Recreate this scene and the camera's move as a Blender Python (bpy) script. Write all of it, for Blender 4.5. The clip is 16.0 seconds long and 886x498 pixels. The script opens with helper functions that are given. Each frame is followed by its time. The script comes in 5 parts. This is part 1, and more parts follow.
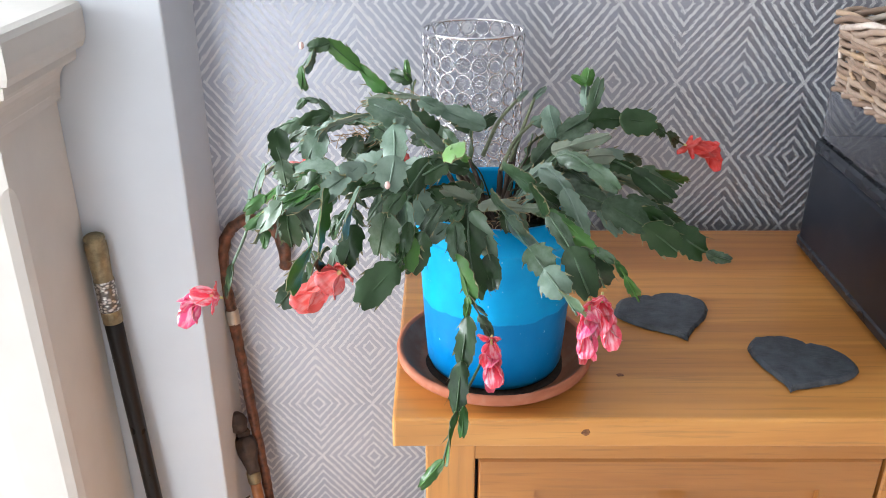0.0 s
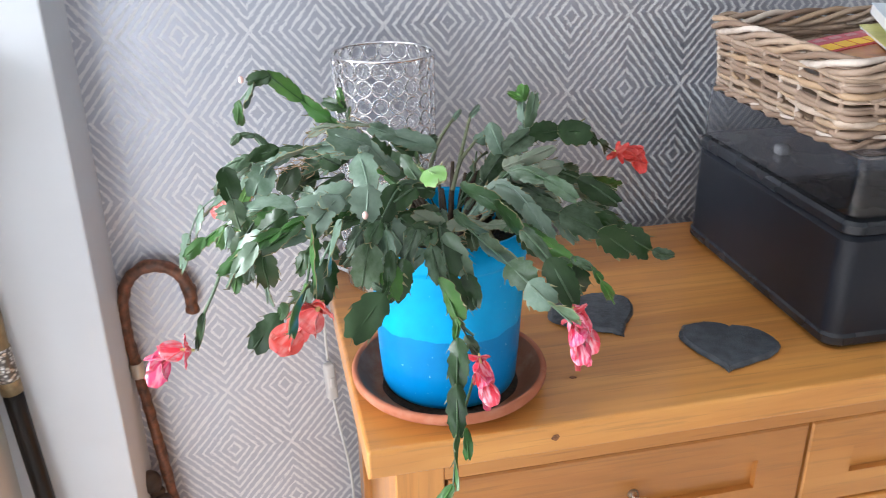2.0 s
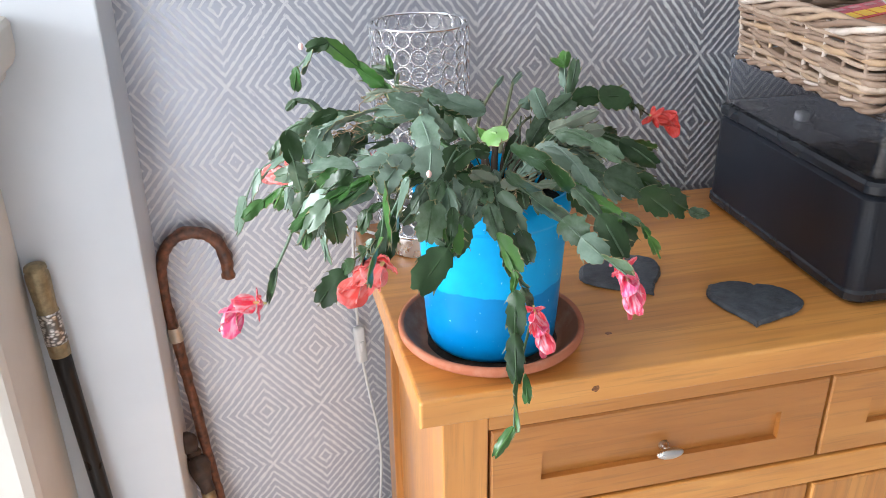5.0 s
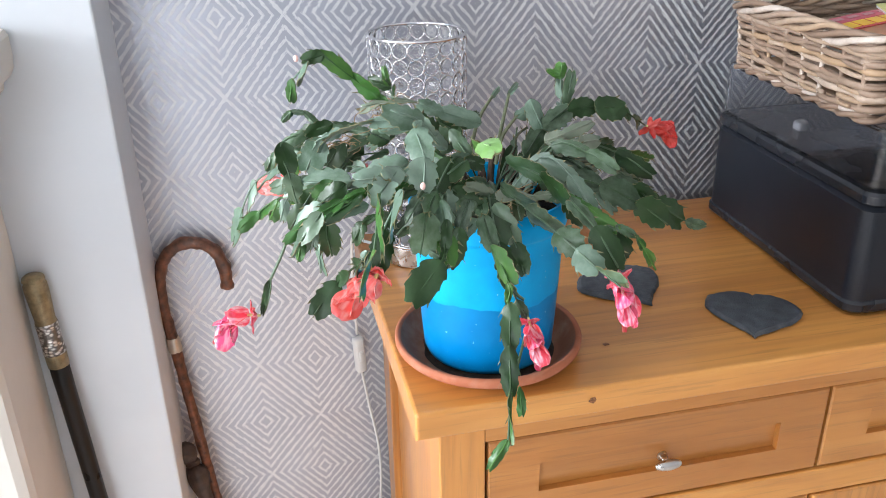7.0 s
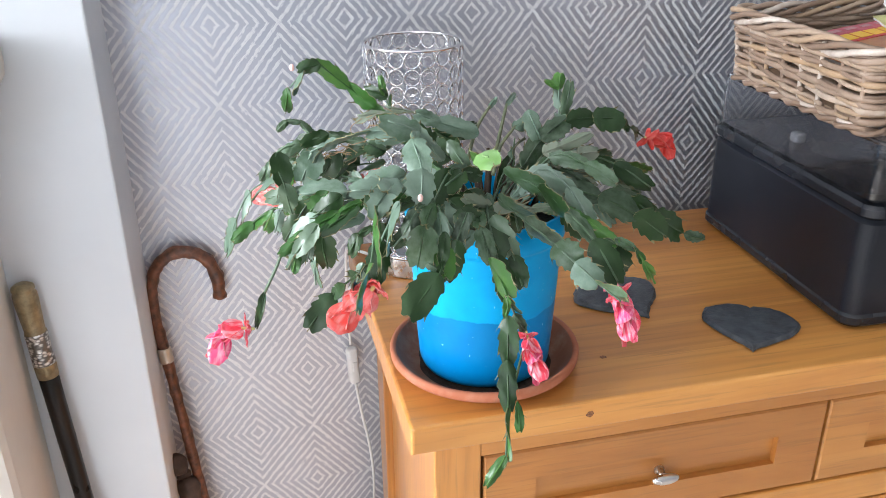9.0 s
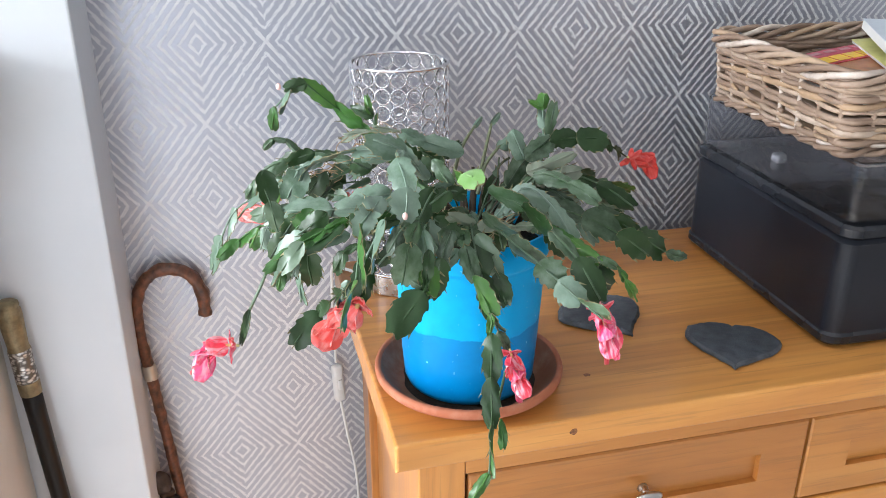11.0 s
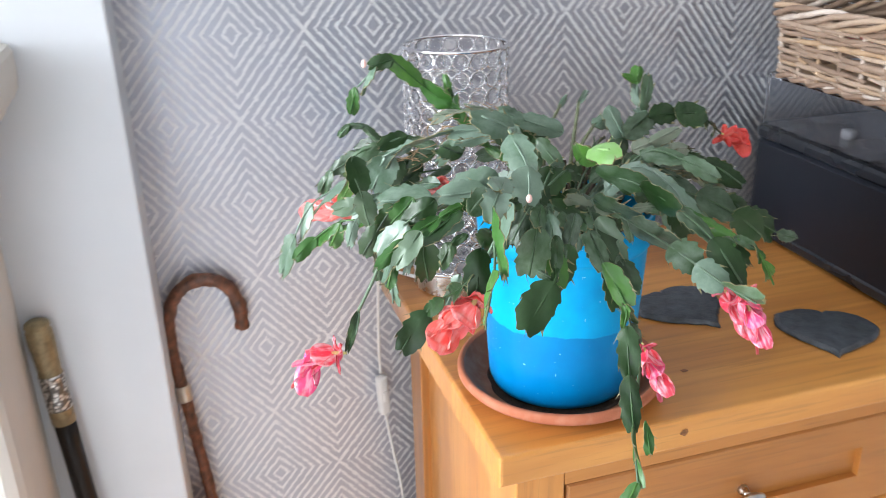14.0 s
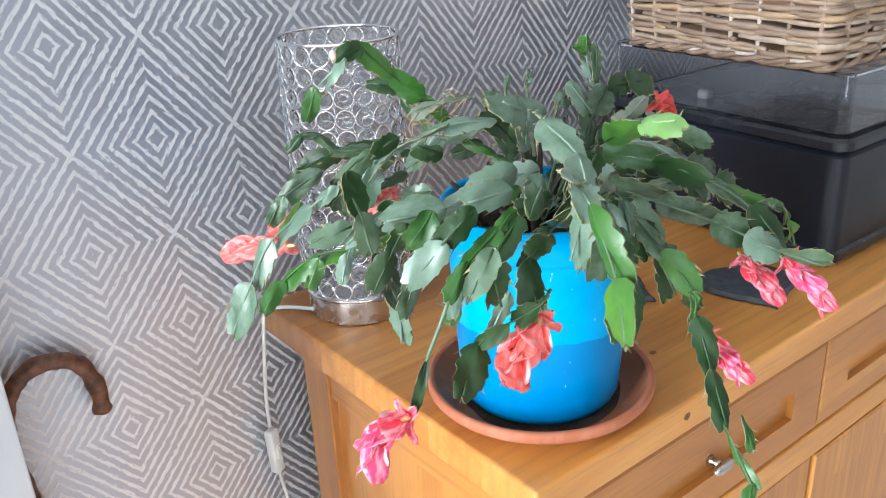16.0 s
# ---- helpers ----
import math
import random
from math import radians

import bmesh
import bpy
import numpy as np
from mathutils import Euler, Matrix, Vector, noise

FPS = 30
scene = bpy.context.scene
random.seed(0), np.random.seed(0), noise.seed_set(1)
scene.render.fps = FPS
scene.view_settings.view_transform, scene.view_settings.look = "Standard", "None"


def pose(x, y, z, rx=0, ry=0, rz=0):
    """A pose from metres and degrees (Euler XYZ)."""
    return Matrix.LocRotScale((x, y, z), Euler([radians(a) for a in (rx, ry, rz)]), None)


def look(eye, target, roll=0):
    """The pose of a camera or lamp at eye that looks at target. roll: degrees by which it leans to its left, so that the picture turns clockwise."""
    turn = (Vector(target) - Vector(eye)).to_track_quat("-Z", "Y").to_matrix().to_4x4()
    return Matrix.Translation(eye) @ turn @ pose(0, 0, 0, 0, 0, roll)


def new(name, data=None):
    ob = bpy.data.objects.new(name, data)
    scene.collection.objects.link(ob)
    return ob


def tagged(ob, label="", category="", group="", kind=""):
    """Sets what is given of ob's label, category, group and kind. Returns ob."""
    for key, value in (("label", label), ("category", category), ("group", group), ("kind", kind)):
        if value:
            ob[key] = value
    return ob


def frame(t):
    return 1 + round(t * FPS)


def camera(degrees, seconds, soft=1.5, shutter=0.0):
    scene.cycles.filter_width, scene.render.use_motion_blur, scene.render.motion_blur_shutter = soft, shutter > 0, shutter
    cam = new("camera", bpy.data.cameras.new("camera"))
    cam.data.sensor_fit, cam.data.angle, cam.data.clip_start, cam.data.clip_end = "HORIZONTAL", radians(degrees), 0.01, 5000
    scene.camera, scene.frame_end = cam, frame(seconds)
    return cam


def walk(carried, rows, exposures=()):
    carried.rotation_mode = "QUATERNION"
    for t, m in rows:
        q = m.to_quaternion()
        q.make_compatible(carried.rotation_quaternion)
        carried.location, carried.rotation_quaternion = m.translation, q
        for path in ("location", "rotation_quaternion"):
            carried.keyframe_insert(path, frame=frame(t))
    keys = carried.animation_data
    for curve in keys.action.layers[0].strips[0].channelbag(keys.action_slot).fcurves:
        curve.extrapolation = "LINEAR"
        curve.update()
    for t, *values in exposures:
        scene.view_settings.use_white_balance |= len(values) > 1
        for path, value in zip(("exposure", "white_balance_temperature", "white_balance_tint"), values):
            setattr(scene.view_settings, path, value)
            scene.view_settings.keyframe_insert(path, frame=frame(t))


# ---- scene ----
cam = camera(54.6, 16.0, 0.5, 0.3)
PATH = [
    (0, (0.047, -1.207, 1.314), (0.046, 0.602, 0.461), -0.0),
    (0.5, (0.047, -1.204, 1.325), (0.062, 0.607, 0.478), 0.0),
    (1, (0.03, -1.195, 1.325), (0.045, 0.621, 0.487), -0.1),
    (1.5, (-0.029, -1.193, 1.33), (0.147, 0.62, 0.504), -0.6),
    (2, (-0.074, -1.19, 1.319), (0.316, 0.593, 0.5), -0.8),
    (2.5, (-0.104, -1.192, 1.319), (0.408, 0.558, 0.496), -0.9),
    (3, (-0.127, -1.205, 1.318), (0.376, 0.545, 0.49), -0.9),
    (3.5, (-0.127, -1.204, 1.32), (0.354, 0.549, 0.487), -0.6),
    (4, (-0.142, -1.209, 1.316), (0.303, 0.542, 0.46), -0.5),
    (6.5, (-0.138, -1.223, 1.326), (0.261, 0.534, 0.458), -0.9),
    (7, (-0.132, -1.218, 1.323), (0.268, 0.547, 0.472), -1.0),
    (7.5, (-0.129, -1.219, 1.324), (0.275, 0.548, 0.479), -0.9),
    (8, (-0.132, -1.217, 1.324), (0.275, 0.551, 0.483), -0.8),
    (8.5, (-0.133, -1.21, 1.321), (0.278, 0.558, 0.482), -0.7),
    (9, (-0.134, -1.206, 1.323), (0.286, 0.561, 0.487), -0.5),
    (11.5, (-0.132, -1.213, 1.327), (0.323, 0.565, 0.533), 0.1),
    (12, (-0.128, -1.211, 1.331), (0.326, 0.567, 0.535), 0.1),
    (12.5, (-0.131, -1.208, 1.321), (0.323, 0.573, 0.532), 0.0),
    (13, (-0.121, -1.195, 1.312), (0.324, 0.585, 0.517), -0.5),
    (13.5, (-0.139, -1.17, 1.309), (0.293, 0.614, 0.515), -0.7),
    (13.8, (-0.195, -1.136, 1.284), (0.259, 0.649, 0.503), -0.6),
    (14, (-0.237, -1.114, 1.279), (0.302, 0.649, 0.503), -1.3),
    (14.2, (-0.294, -1.095, 1.269), (0.497, 0.584, 0.523), -2.7),
    (14.5, (-0.341, -1.087, 1.266), (0.644, 0.478, 0.506), -3.3),
    (15, (-0.35, -0.999, 1.263), (0.758, 0.475, 0.489), -3.1),
    (15.5, (-0.354, -0.921, 1.259), (0.759, 0.549, 0.482), -3.0),
    (16, (-0.386, -0.905, 1.248), (0.733, 0.553, 0.461), -2.9),
]
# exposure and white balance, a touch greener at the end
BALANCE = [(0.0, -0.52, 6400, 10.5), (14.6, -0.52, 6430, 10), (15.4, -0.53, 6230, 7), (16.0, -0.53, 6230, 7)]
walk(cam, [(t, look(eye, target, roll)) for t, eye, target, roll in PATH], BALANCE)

# ---- light ----
world = bpy.data.worlds.new("sky")
world.use_nodes = True
scene.world = world
_sky = world.node_tree.nodes.new("ShaderNodeTexSky")
_sky.sky_type, _sky.sun_disc = "NISHITA", False
_sky.sun_elevation, _sky.sun_rotation = radians(38), radians(250)
world.node_tree.links.new(_sky.outputs["Color"], world.node_tree.nodes["Background"].inputs["Color"])
world.node_tree.nodes["Background"].inputs["Strength"].default_value = 0.12


def window_lamp(name, m, sx, sy, power, colour):
    lamp = bpy.data.lights.new(name, "AREA")
    lamp.shape, lamp.size, lamp.size_y, lamp.energy, lamp.color = "RECTANGLE", sx, sy, power, colour
    ob = new(name, lamp)
    ob.matrix_world = m
    return ob


# daylight that falls in through the two windows
window_lamp("window_daylight", look((-2.36, -0.57, 1.25), (0.1, -0.38, 0.60)), 0.78, 1.45, 184, (0.90, 0.95, 1.0))
window_lamp("window_daylight", look((-1.42, -3.36, 1.1), (-0.2, 0.0, 0.5)), 1.4, 1.95, 60, (0.87, 0.935, 1.0))


# ---- materials ----
class Nodes:
    """A small builder of node materials."""

    def __init__(self, name, **values):
        self.mat = bpy.data.materials.new(name)
        self.mat.use_nodes = True
        self.tree = self.mat.node_tree
        self.bsdf = self.tree.nodes["Principled BSDF"]
        for key, value in values.items():
            self.set(key.replace("_", " "), value)

    def set(self, key, value):
        if hasattr(value, "is_output"):
            self.tree.links.new(value, self.bsdf.inputs[key])
        elif isinstance(value, tuple):
            self.bsdf.inputs[key].default_value = (*value, 1.0)
        else:
            self.bsdf.inputs[key].default_value = value
        return self

    def node(self, kind, out=0, props=None, **inputs):
        n = self.tree.nodes.new("ShaderNode" + kind)
        props = props or {}
        if "operation" in props:
            n.operation = props["operation"]
        if props.get("use_clamp"):
            n.use_clamp = True
        if "wave_type" in props:
            n.wave_type, n.bands_direction = props["wave_type"], props["bands_direction"]
        for key, value in inputs.items():
            slot = n.inputs[int(key[1:])] if key[0] == "i" and key[1:].isdigit() else n.inputs[key.replace("_", " ")]
            if hasattr(value, "is_output"):
                self.tree.links.new(value, slot)
            elif isinstance(value, tuple) and len(value) == 3 and slot.type == "RGBA":
                slot.default_value = (*value, 1.0)
            else:
                slot.default_value = value
        return n.outputs[out]

    def math(self, op, a, b=0.0, c=0.0, clamp=False):
        return self.node("Math", props={"operation": op, "use_clamp": clamp}, i0=a, i1=b, i2=c)

    def place(self, scale=(1, 1, 1), kind="Object"):
        co = self.tree.nodes.new("ShaderNodeTexCoord").outputs[kind]
        return self.node("Mapping", Vector=co, Scale=scale)

    def world(self, scale=(1, 1, 1)):
        pos = self.tree.nodes.new("ShaderNodeNewGeometry").outputs["Position"]
        return self.node("Mapping", Vector=pos, Scale=scale)

    def noise(self, vec, scale, detail=4.0, rough=0.55, distort=0.0):
        return self.node("TexNoise", Vector=vec, Scale=scale, Detail=detail, Roughness=rough, Distortion=distort)

    def ramp(self, fac, *stops):
        n = self.tree.nodes.new("ShaderNodeValToRGB")
        els = n.color_ramp.elements
        while len(els) < len(stops):
            els.new(0.5)
        for el, (p, c) in zip(els, stops):
            el.position, el.color = p, (*c, 1.0) if isinstance(c, tuple) else (c, c, c, 1.0)
        self.tree.links.new(fac, n.inputs["Fac"])
        return n.outputs["Color"]

    def mix(self, fac, a, b, mode="MIX"):
        n = self.tree.nodes.new("ShaderNodeMix")
        n.data_type, n.blend_type = "RGBA", mode
        for slot, value in ((n.inputs[0], fac), (n.inputs[6], a), (n.inputs[7], b)):
            if hasattr(value, "is_output"):
                self.tree.links.new(value, slot)
            else:
                slot.default_value = (*value, 1.0) if isinstance(value, tuple) else value
        return n.outputs[2]

    def random(self):
        return self.tree.nodes.new("ShaderNodeObjectInfo").outputs["Random"]

    def bump(self, height, strength=0.3, distance=0.002):
        return self.set("Normal", self.node("Bump", Height=height, Strength=strength, Distance=distance))


def plain(name, colour, rough=0.5, metal=0.0, wear=0.08, scale=30.0, bump=0.0, **more):
    """Paint, plastic, metal: one colour with faint uneven tone and gloss."""
    n = Nodes(name, Metallic=metal, **more)
    p = n.world()
    a, b = n.noise(p, scale), n.noise(p, scale * 7, 2.0)
    lo = tuple(c * (1 - wear) for c in colour)
    hi = tuple(min(1.0, c * (1 + wear)) for c in colour)
    n.set("Base Color", n.ramp(a, (0.3, lo), (0.7, hi)))
    n.set("Roughness", n.ramp(a if metal else b, (0.3, max(0.0, rough - 0.04)), (0.7, min(1.0, rough + 0.05))))
    if bump:
        n.bump(b, bump, 0.001)
    return n.mat


def oak(name, axis, dark=1.0):
    """Honey-coloured lacquered oak, grain along an axis."""
    n = Nodes(name, Coat_Weight=0.5, Coat_Roughness=0.16)
    along = {"x": (1.2, 14, 14), "y": (14, 1.2, 14), "z": (14, 14, 1.2)}[axis]
    fine = {"x": (9, 190, 190), "y": (190, 9, 190), "z": (190, 190, 9)}[axis]
    rnd = n.random()
    shift = n.node("CombineXYZ", X=n.math("MULTIPLY", rnd, 3.7), Y=n.math("MULTIPLY", rnd, 5.1), Z=n.math("MULTIPLY", rnd, 2.3))
    base = n.node("VectorMath", props={"operation": "ADD"}, i0=n.world(), i1=shift)
    big = n.noise(n.node("Mapping", Vector=base, Scale=along), 1.0, 5.0, 0.6, 1.4)
    rings = n.node("TexWave", props={"wave_type": "BANDS", "bands_direction": {"x": "Y", "y": "Z", "z": "X"}[axis]}, out=1,
                   Vector=n.node("Mapping", Vector=base, Scale=along), Scale=1.1, Distortion=7.0, Detail=3.0, Detail_Scale=0.8)
    grain = n.noise(n.node("Mapping", Vector=base, Scale=fine), 1.0, 3.0, 0.6)
    tone = n.ramp(big, (0.25, (0.43 * dark, 0.158 * dark, 0.032 * dark)), (0.5, (0.58 * dark, 0.244 * dark, 0.054 * dark)), (0.8, (0.72 * dark, 0.350 * dark, 0.094 * dark)))
    tone = n.mix(n.math("MULTIPLY", n.math("POWER", rings, 3.0), 0.36), tone, (0.40 * dark, 0.165 * dark, 0.04 * dark))
    tone = n.mix(n.ramp(grain, (0.30, 0.55), (0.45, 0.0)), tone, (0.36 * dark, 0.16 * dark, 0.045 * dark))
    tone = n.mix(1.0, tone, n.ramp(rnd, (0.0, (0.66, 0.58, 0.50)), (0.35, (0.93, 0.89, 0.84)), (0.7, (1.0, 1.0, 1.0)), (1.0, (1.14, 1.19, 1.22))), "MULTIPLY")
    n.set("Base Color", tone)
    n.set("Roughness", n.ramp(big, (0.3, 0.36), (0.7, 0.46)))
    n.bump(grain, 0.12, 0.0006)
    return n.mat


def wallpaper():
    """Pearl grey paper printed with concentric hand-drawn silver lozenges, 181 mm by 222 mm."""
    n = Nodes("lozenge_wallpaper")
    p = n.world()
    wob = n.noise(p, 55.0, 3.0, 0.6)
    fibre = n.noise(p, 330.0, 3.0, 0.7)
    x = n.tree.nodes.new("ShaderNodeSeparateXYZ")
    n.tree.links.new(p, x.inputs[0])
    u = n.math("MULTIPLY", n.math("ADD", x.outputs[0], 0.1650), 1 / 0.0907)
    v = n.math("MULTIPLY", n.math("SUBTRACT", x.outputs[2], 0.8965), 1 / 0.1105)

    def folded(value):
        wrapped = n.math("WRAP", value, 1.0, -1.0)
        return n.math("ABSOLUTE", wrapped)

    rise, fall = folded(n.math("ADD", u, v)), folded(n.math("SUBTRACT", u, v))
    d = n.math("MAXIMUM", rise, fall)
    steep = n.math("GREATER_THAN", rise, fall)
    # brush strokes run along each side of a lozenge
    across = n.math("ADD", n.math("MULTIPLY", steep, n.math("ADD", u, v)), n.math("MULTIPLY", n.math("SUBTRACT", 1.0, steep), n.math("SUBTRACT", u, v)))
    along = n.math("ADD", n.math("MULTIPLY", steep, n.math("SUBTRACT", u, v)), n.math("MULTIPLY", n.math("SUBTRACT", 1.0, steep), n.math("ADD", u, v)))
    brush = n.node("CombineXYZ", X=n.math("MULTIPLY", along, 4.5), Y=n.math("MULTIPLY", across, 26.0), Z=n.math("MULTIPLY", steep, 7.0))
    stroke = n.noise(brush, 1.0, 4.0, 0.65)
    ragged = n.noise(n.node("CombineXYZ", X=n.math("MULTIPLY", along, 13.0), Y=n.math("MULTIPLY", across, 15.0), Z=n.math("MULTIPLY", steep, 3.0)), 1.0, 3.0, 0.6)
    d = n.math("ADD", d, n.math("MULTIPLY", n.math("SUBTRACT", wob, 0.5), 0.05))
    wave = n.math("PINGPONG", n.math("ADD", n.math("MULTIPLY", d, 6.85), 0.70), 0.5)
    edge = n.math("ADD", wave, n.math("ADD", n.math("MULTIPLY", n.math("SUBTRACT", stroke, 0.5), 0.85), n.math("MULTIPLY", n.math("SUBTRACT", ragged, 0.5), 0.45)))
    line = n.ramp(edge, (0.285, 0.0), (0.355, 1.0))
    dry = n.ramp(n.noise(brush, 2.2, 3.0, 0.7), (0.32, 0.25), (0.46, 1.0))
    line = n.math("MULTIPLY", line, dry)
    cloud = n.noise(p, 6.0, 3.0)
    paper = n.ramp(cloud, (0.3, (0.42, 0.437, 0.50)), (0.7, (0.48, 0.497, 0.565)))
    n.set("Base Color", n.mix(line, paper, (0.735, 0.742, 0.76)))
    n.set("Metallic", n.mix(line, (0.78, 0.78, 0.78), (0.1, 0.1, 0.1)))
    n.set("Roughness", n.mix(line, (0.43, 0.43, 0.43), (0.52, 0.52, 0.52)))
    n.bump(n.math("ADD", line, n.math("MULTIPLY", fibre, 0.3)), 0.25, 0.0004)
    return n.mat


def glass(name, colour, rough=0.0, ior=1.5):
    return Nodes(name, Base_Color=colour, Roughness=rough, IOR=ior, Transmission_Weight=1.0).mat


OAK_X, OAK_Y, OAK_Z = oak("oak_along", "x"), oak("oak_across", "y"), oak("oak_upright", "z")
WALLPAPER = wallpaper()
WHITE_WALL = plain("white_wall_paint", (0.63, 0.66, 0.695), 0.6, wear=0.025, scale=9, bump=0.08)
GREY_WALL = plain("grey_wall_paint", (0.50, 0.50, 0.51), 0.6, wear=0.04, scale=9, bump=0.08)
CEILING_WHITE = plain("ceiling_paint", (0.82, 0.82, 0.81), 0.7, wear=0.02, scale=5, bump=0.1)
CREAM = plain("cream_stone", (0.65, 0.615, 0.565), 0.62, wear=0.03, scale=14, bump=0.05, Specular_IOR_Level=0.25)
CARPET = plain("beige_carpet", (0.72, 0.64, 0.575), 0.95, wear=0.15, scale=160, bump=0.7)
BARK = plain("old_woody_stem", (0.055, 0.036, 0.024), 0.85, wear=0.35, scale=140, bump=0.6)
SOIL = plain("dark_potting_soil", (0.035, 0.024, 0.017), 0.95, wear=0.5, scale=220, bump=1.0)
CHROME = plain("chrome", (0.78, 0.78, 0.80), 0.12, 1.0, wear=0.03, scale=20)
STEEL = plain("brushed_steel", (0.62, 0.61, 0.60), 0.28, 1.0, wear=0.05, scale=60)
CRYSTAL = glass("crystal_glass", (0.985, 0.99, 1.0), 0.02, 1.18)
SMOKED = glass("smoked_acrylic", (0.76, 0.77, 0.80), 0.02, 1.47)
BLACK = plain("black_vinyl_case", (0.010, 0.0125, 0.019), 0.36, wear=0.12, scale=2, Specular_IOR_Level=0.36)
BLACK_GLOSS = plain("black_plastic", (0.013, 0.0155, 0.021), 0.26, wear=0.1, scale=2)
SILVER_PLASTIC = plain("silver_plastic", (0.50, 0.50, 0.52), 0.3, 0.75, wear=0.04)
WHITE_PLASTIC = plain("white_plastic", (0.78, 0.77, 0.75), 0.4, wear=0.04)
SLATE = plain("slate", (0.060, 0.068, 0.080), 0.46, wear=0.5, scale=70, bump=0.9)
BRASS = plain("aged_brass", (0.27, 0.215, 0.125), 0.45, 0.65, wear=0.35, scale=90, bump=0.4)


# ---- mesh helpers ----
def part(name, bm, material, parent=None, label="", smooth=True):
    """Links a bmesh, given in world coordinates, as one mesh object under a thing or under a part."""
    data = bpy.data.meshes.new(name)
    bm.normal_update()
    bm.to_mesh(data)
    bm.free()
    if smooth:
        data.shade_smooth()
    data.materials.append(material)
    ob = new(name, data)
    return under(ob, parent, Matrix.Identity(4), label)


def under(ob, parent, m, label=""):
    """Hangs an object with the world pose m under a thing or a part."""
    if parent is not None:
        ob.parent = parent
        if parent.parent is None and parent.data is None:
            m = Matrix.Translation(-parent.location) @ m
    ob.matrix_basis = m
    if label:
        ob["label"] = label
    return ob


def thing(name, at, label, category, group=""):
    ob = new(name)
    ob.location = at
    ob.empty_display_size = 0.05
    return tagged(ob, label, category, group)


def block(x0, x1, y0, y1, z0, z1, bevel=0.0, segs=2, bm=None):
    """A box, with rounded edges."""
    own = bmesh.new()
    m = Matrix.Translation(((x0 + x1) / 2, (y0 + y1) / 2, (z0 + z1) / 2)) @ Matrix.Diagonal((x1 - x0, y1 - y0, z1 - z0, 1))
    bmesh.ops.create_cube(own, size=1.0, matrix=m)
    if bevel:
        bmesh.ops.bevel(own, geom=own.edges[:], offset=bevel, segments=segs, affect="EDGES", profile=0.5)
    return own if bm is None else joined(bm, own)


def joined(bm, own):
    data = bpy.data.meshes.new("join")
    own.to_mesh(data)
    own.free()
    bm.from_mesh(data)
    bpy.data.meshes.remove(data)
    return bm


def lathe(rings, centre=(0, 0), steps=48, bm=None, wobble=0.0):
    """A turned form from (radius, height) rows; a radius of 0 closes it."""
    own = bm or bmesh.new()
    rows = []
    for r, z in rings:
        if r <= 1e-6:
            rows.append([own.verts.new((centre[0], centre[1], z))])
        else:
            rows.append([own.verts.new((centre[0] + r * math.cos(a) * (1 + wobble * noise.noise((3 * math.cos(a), 3 * math.sin(a), 20 * z))),
                                        centre[1] + r * math.sin(a), z)) for a in (2 * math.pi * k / steps for k in range(steps))])
    for a, b in zip(rows, rows[1:]):
        for k in range(steps):
            n = (k + 1) % steps
            if len(a) == 1 and len(b) > 1:
                own.faces.new((a[0], b[n], b[k]))
            elif len(b) == 1 and len(a) > 1:
                own.faces.new((a[k], a[n], b[0]))
            elif len(a) > 1:
                own.faces.new((a[k], a[n], b[n], b[k]))
    return own


def smooth_path(points, steps):
    """A Catmull-Rom line through points."""
    pts = [Vector(p) for p in points]
    pts = [2 * pts[0] - pts[1]] + pts + [2 * pts[-1] - pts[-2]]
    out = []
    for i in range(1, len(pts) - 2):
        a, b, c, d = pts[i - 1:i + 3]
        for k in range(steps):
            t = k / steps
            out.append(0.5 * (2 * b + (c - a) * t + (2 * a - 5 * b + 4 * c - d) * t * t + (3 * b - a - 3 * c + d) * t ** 3))
    return out + [pts[-2]]


def tube(path, radius, sides=8, bm=None, closed=False, rough=0.0):
    """A rod along a path; radius a number or a function of 0..1."""
    own = bm or bmesh.new()
    rad = radius if callable(radius) else (lambda s: radius)
    rings, side = [], None
    n = len(path)
    for i, p in enumerate(path):
        if closed:
            way = (path[(i + 1) % n] - path[i - 1]).normalized()
        else:
            way = (path[min(i + 1, n - 1)] - path[max(i - 1, 0)]).normalized()
        if side is None:
            side = way.orthogonal().normalized()
        side = (side - way * side.dot(way)).normalized()
        other = way.cross(side)
        r = rad(i / max(1, n - 1))
        ring = []
        for k in range(sides):
            a = 2 * math.pi * k / sides
            rr = r * (1 + rough * noise.noise(p * 90 + Vector((k, 0, 0)) * 0.7))
            ring.append(own.verts.new(p + rr * (math.cos(a) * side + math.sin(a) * other)))
        rings.append(ring)
    pairs = list(zip(rings, rings[1:])) + ([(rings[-1], rings[0])] if closed else [])
    for a, b in pairs:
        for k in range(sides):
            own.faces.new((a[k], a[(k + 1) % sides], b[(k + 1) % sides], b[k]))
    if not closed:
        own.faces.new(list(reversed(rings[0])))
        own.faces.new(rings[-1])
    return own


def mesh_of(name, bm, material, smooth=True):
    data = bpy.data.meshes.new(name)
    bm.normal_update()
    bm.to_mesh(data)
    bm.free()
    if smooth:
        data.shade_smooth()
    data.materials.append(material)
    return data


def structure(name, bm, material, label, smooth=False, category=""):
    return tagged(part(name, bm, material, None, "", smooth), label, category or name.split("_")[0], kind="structure")


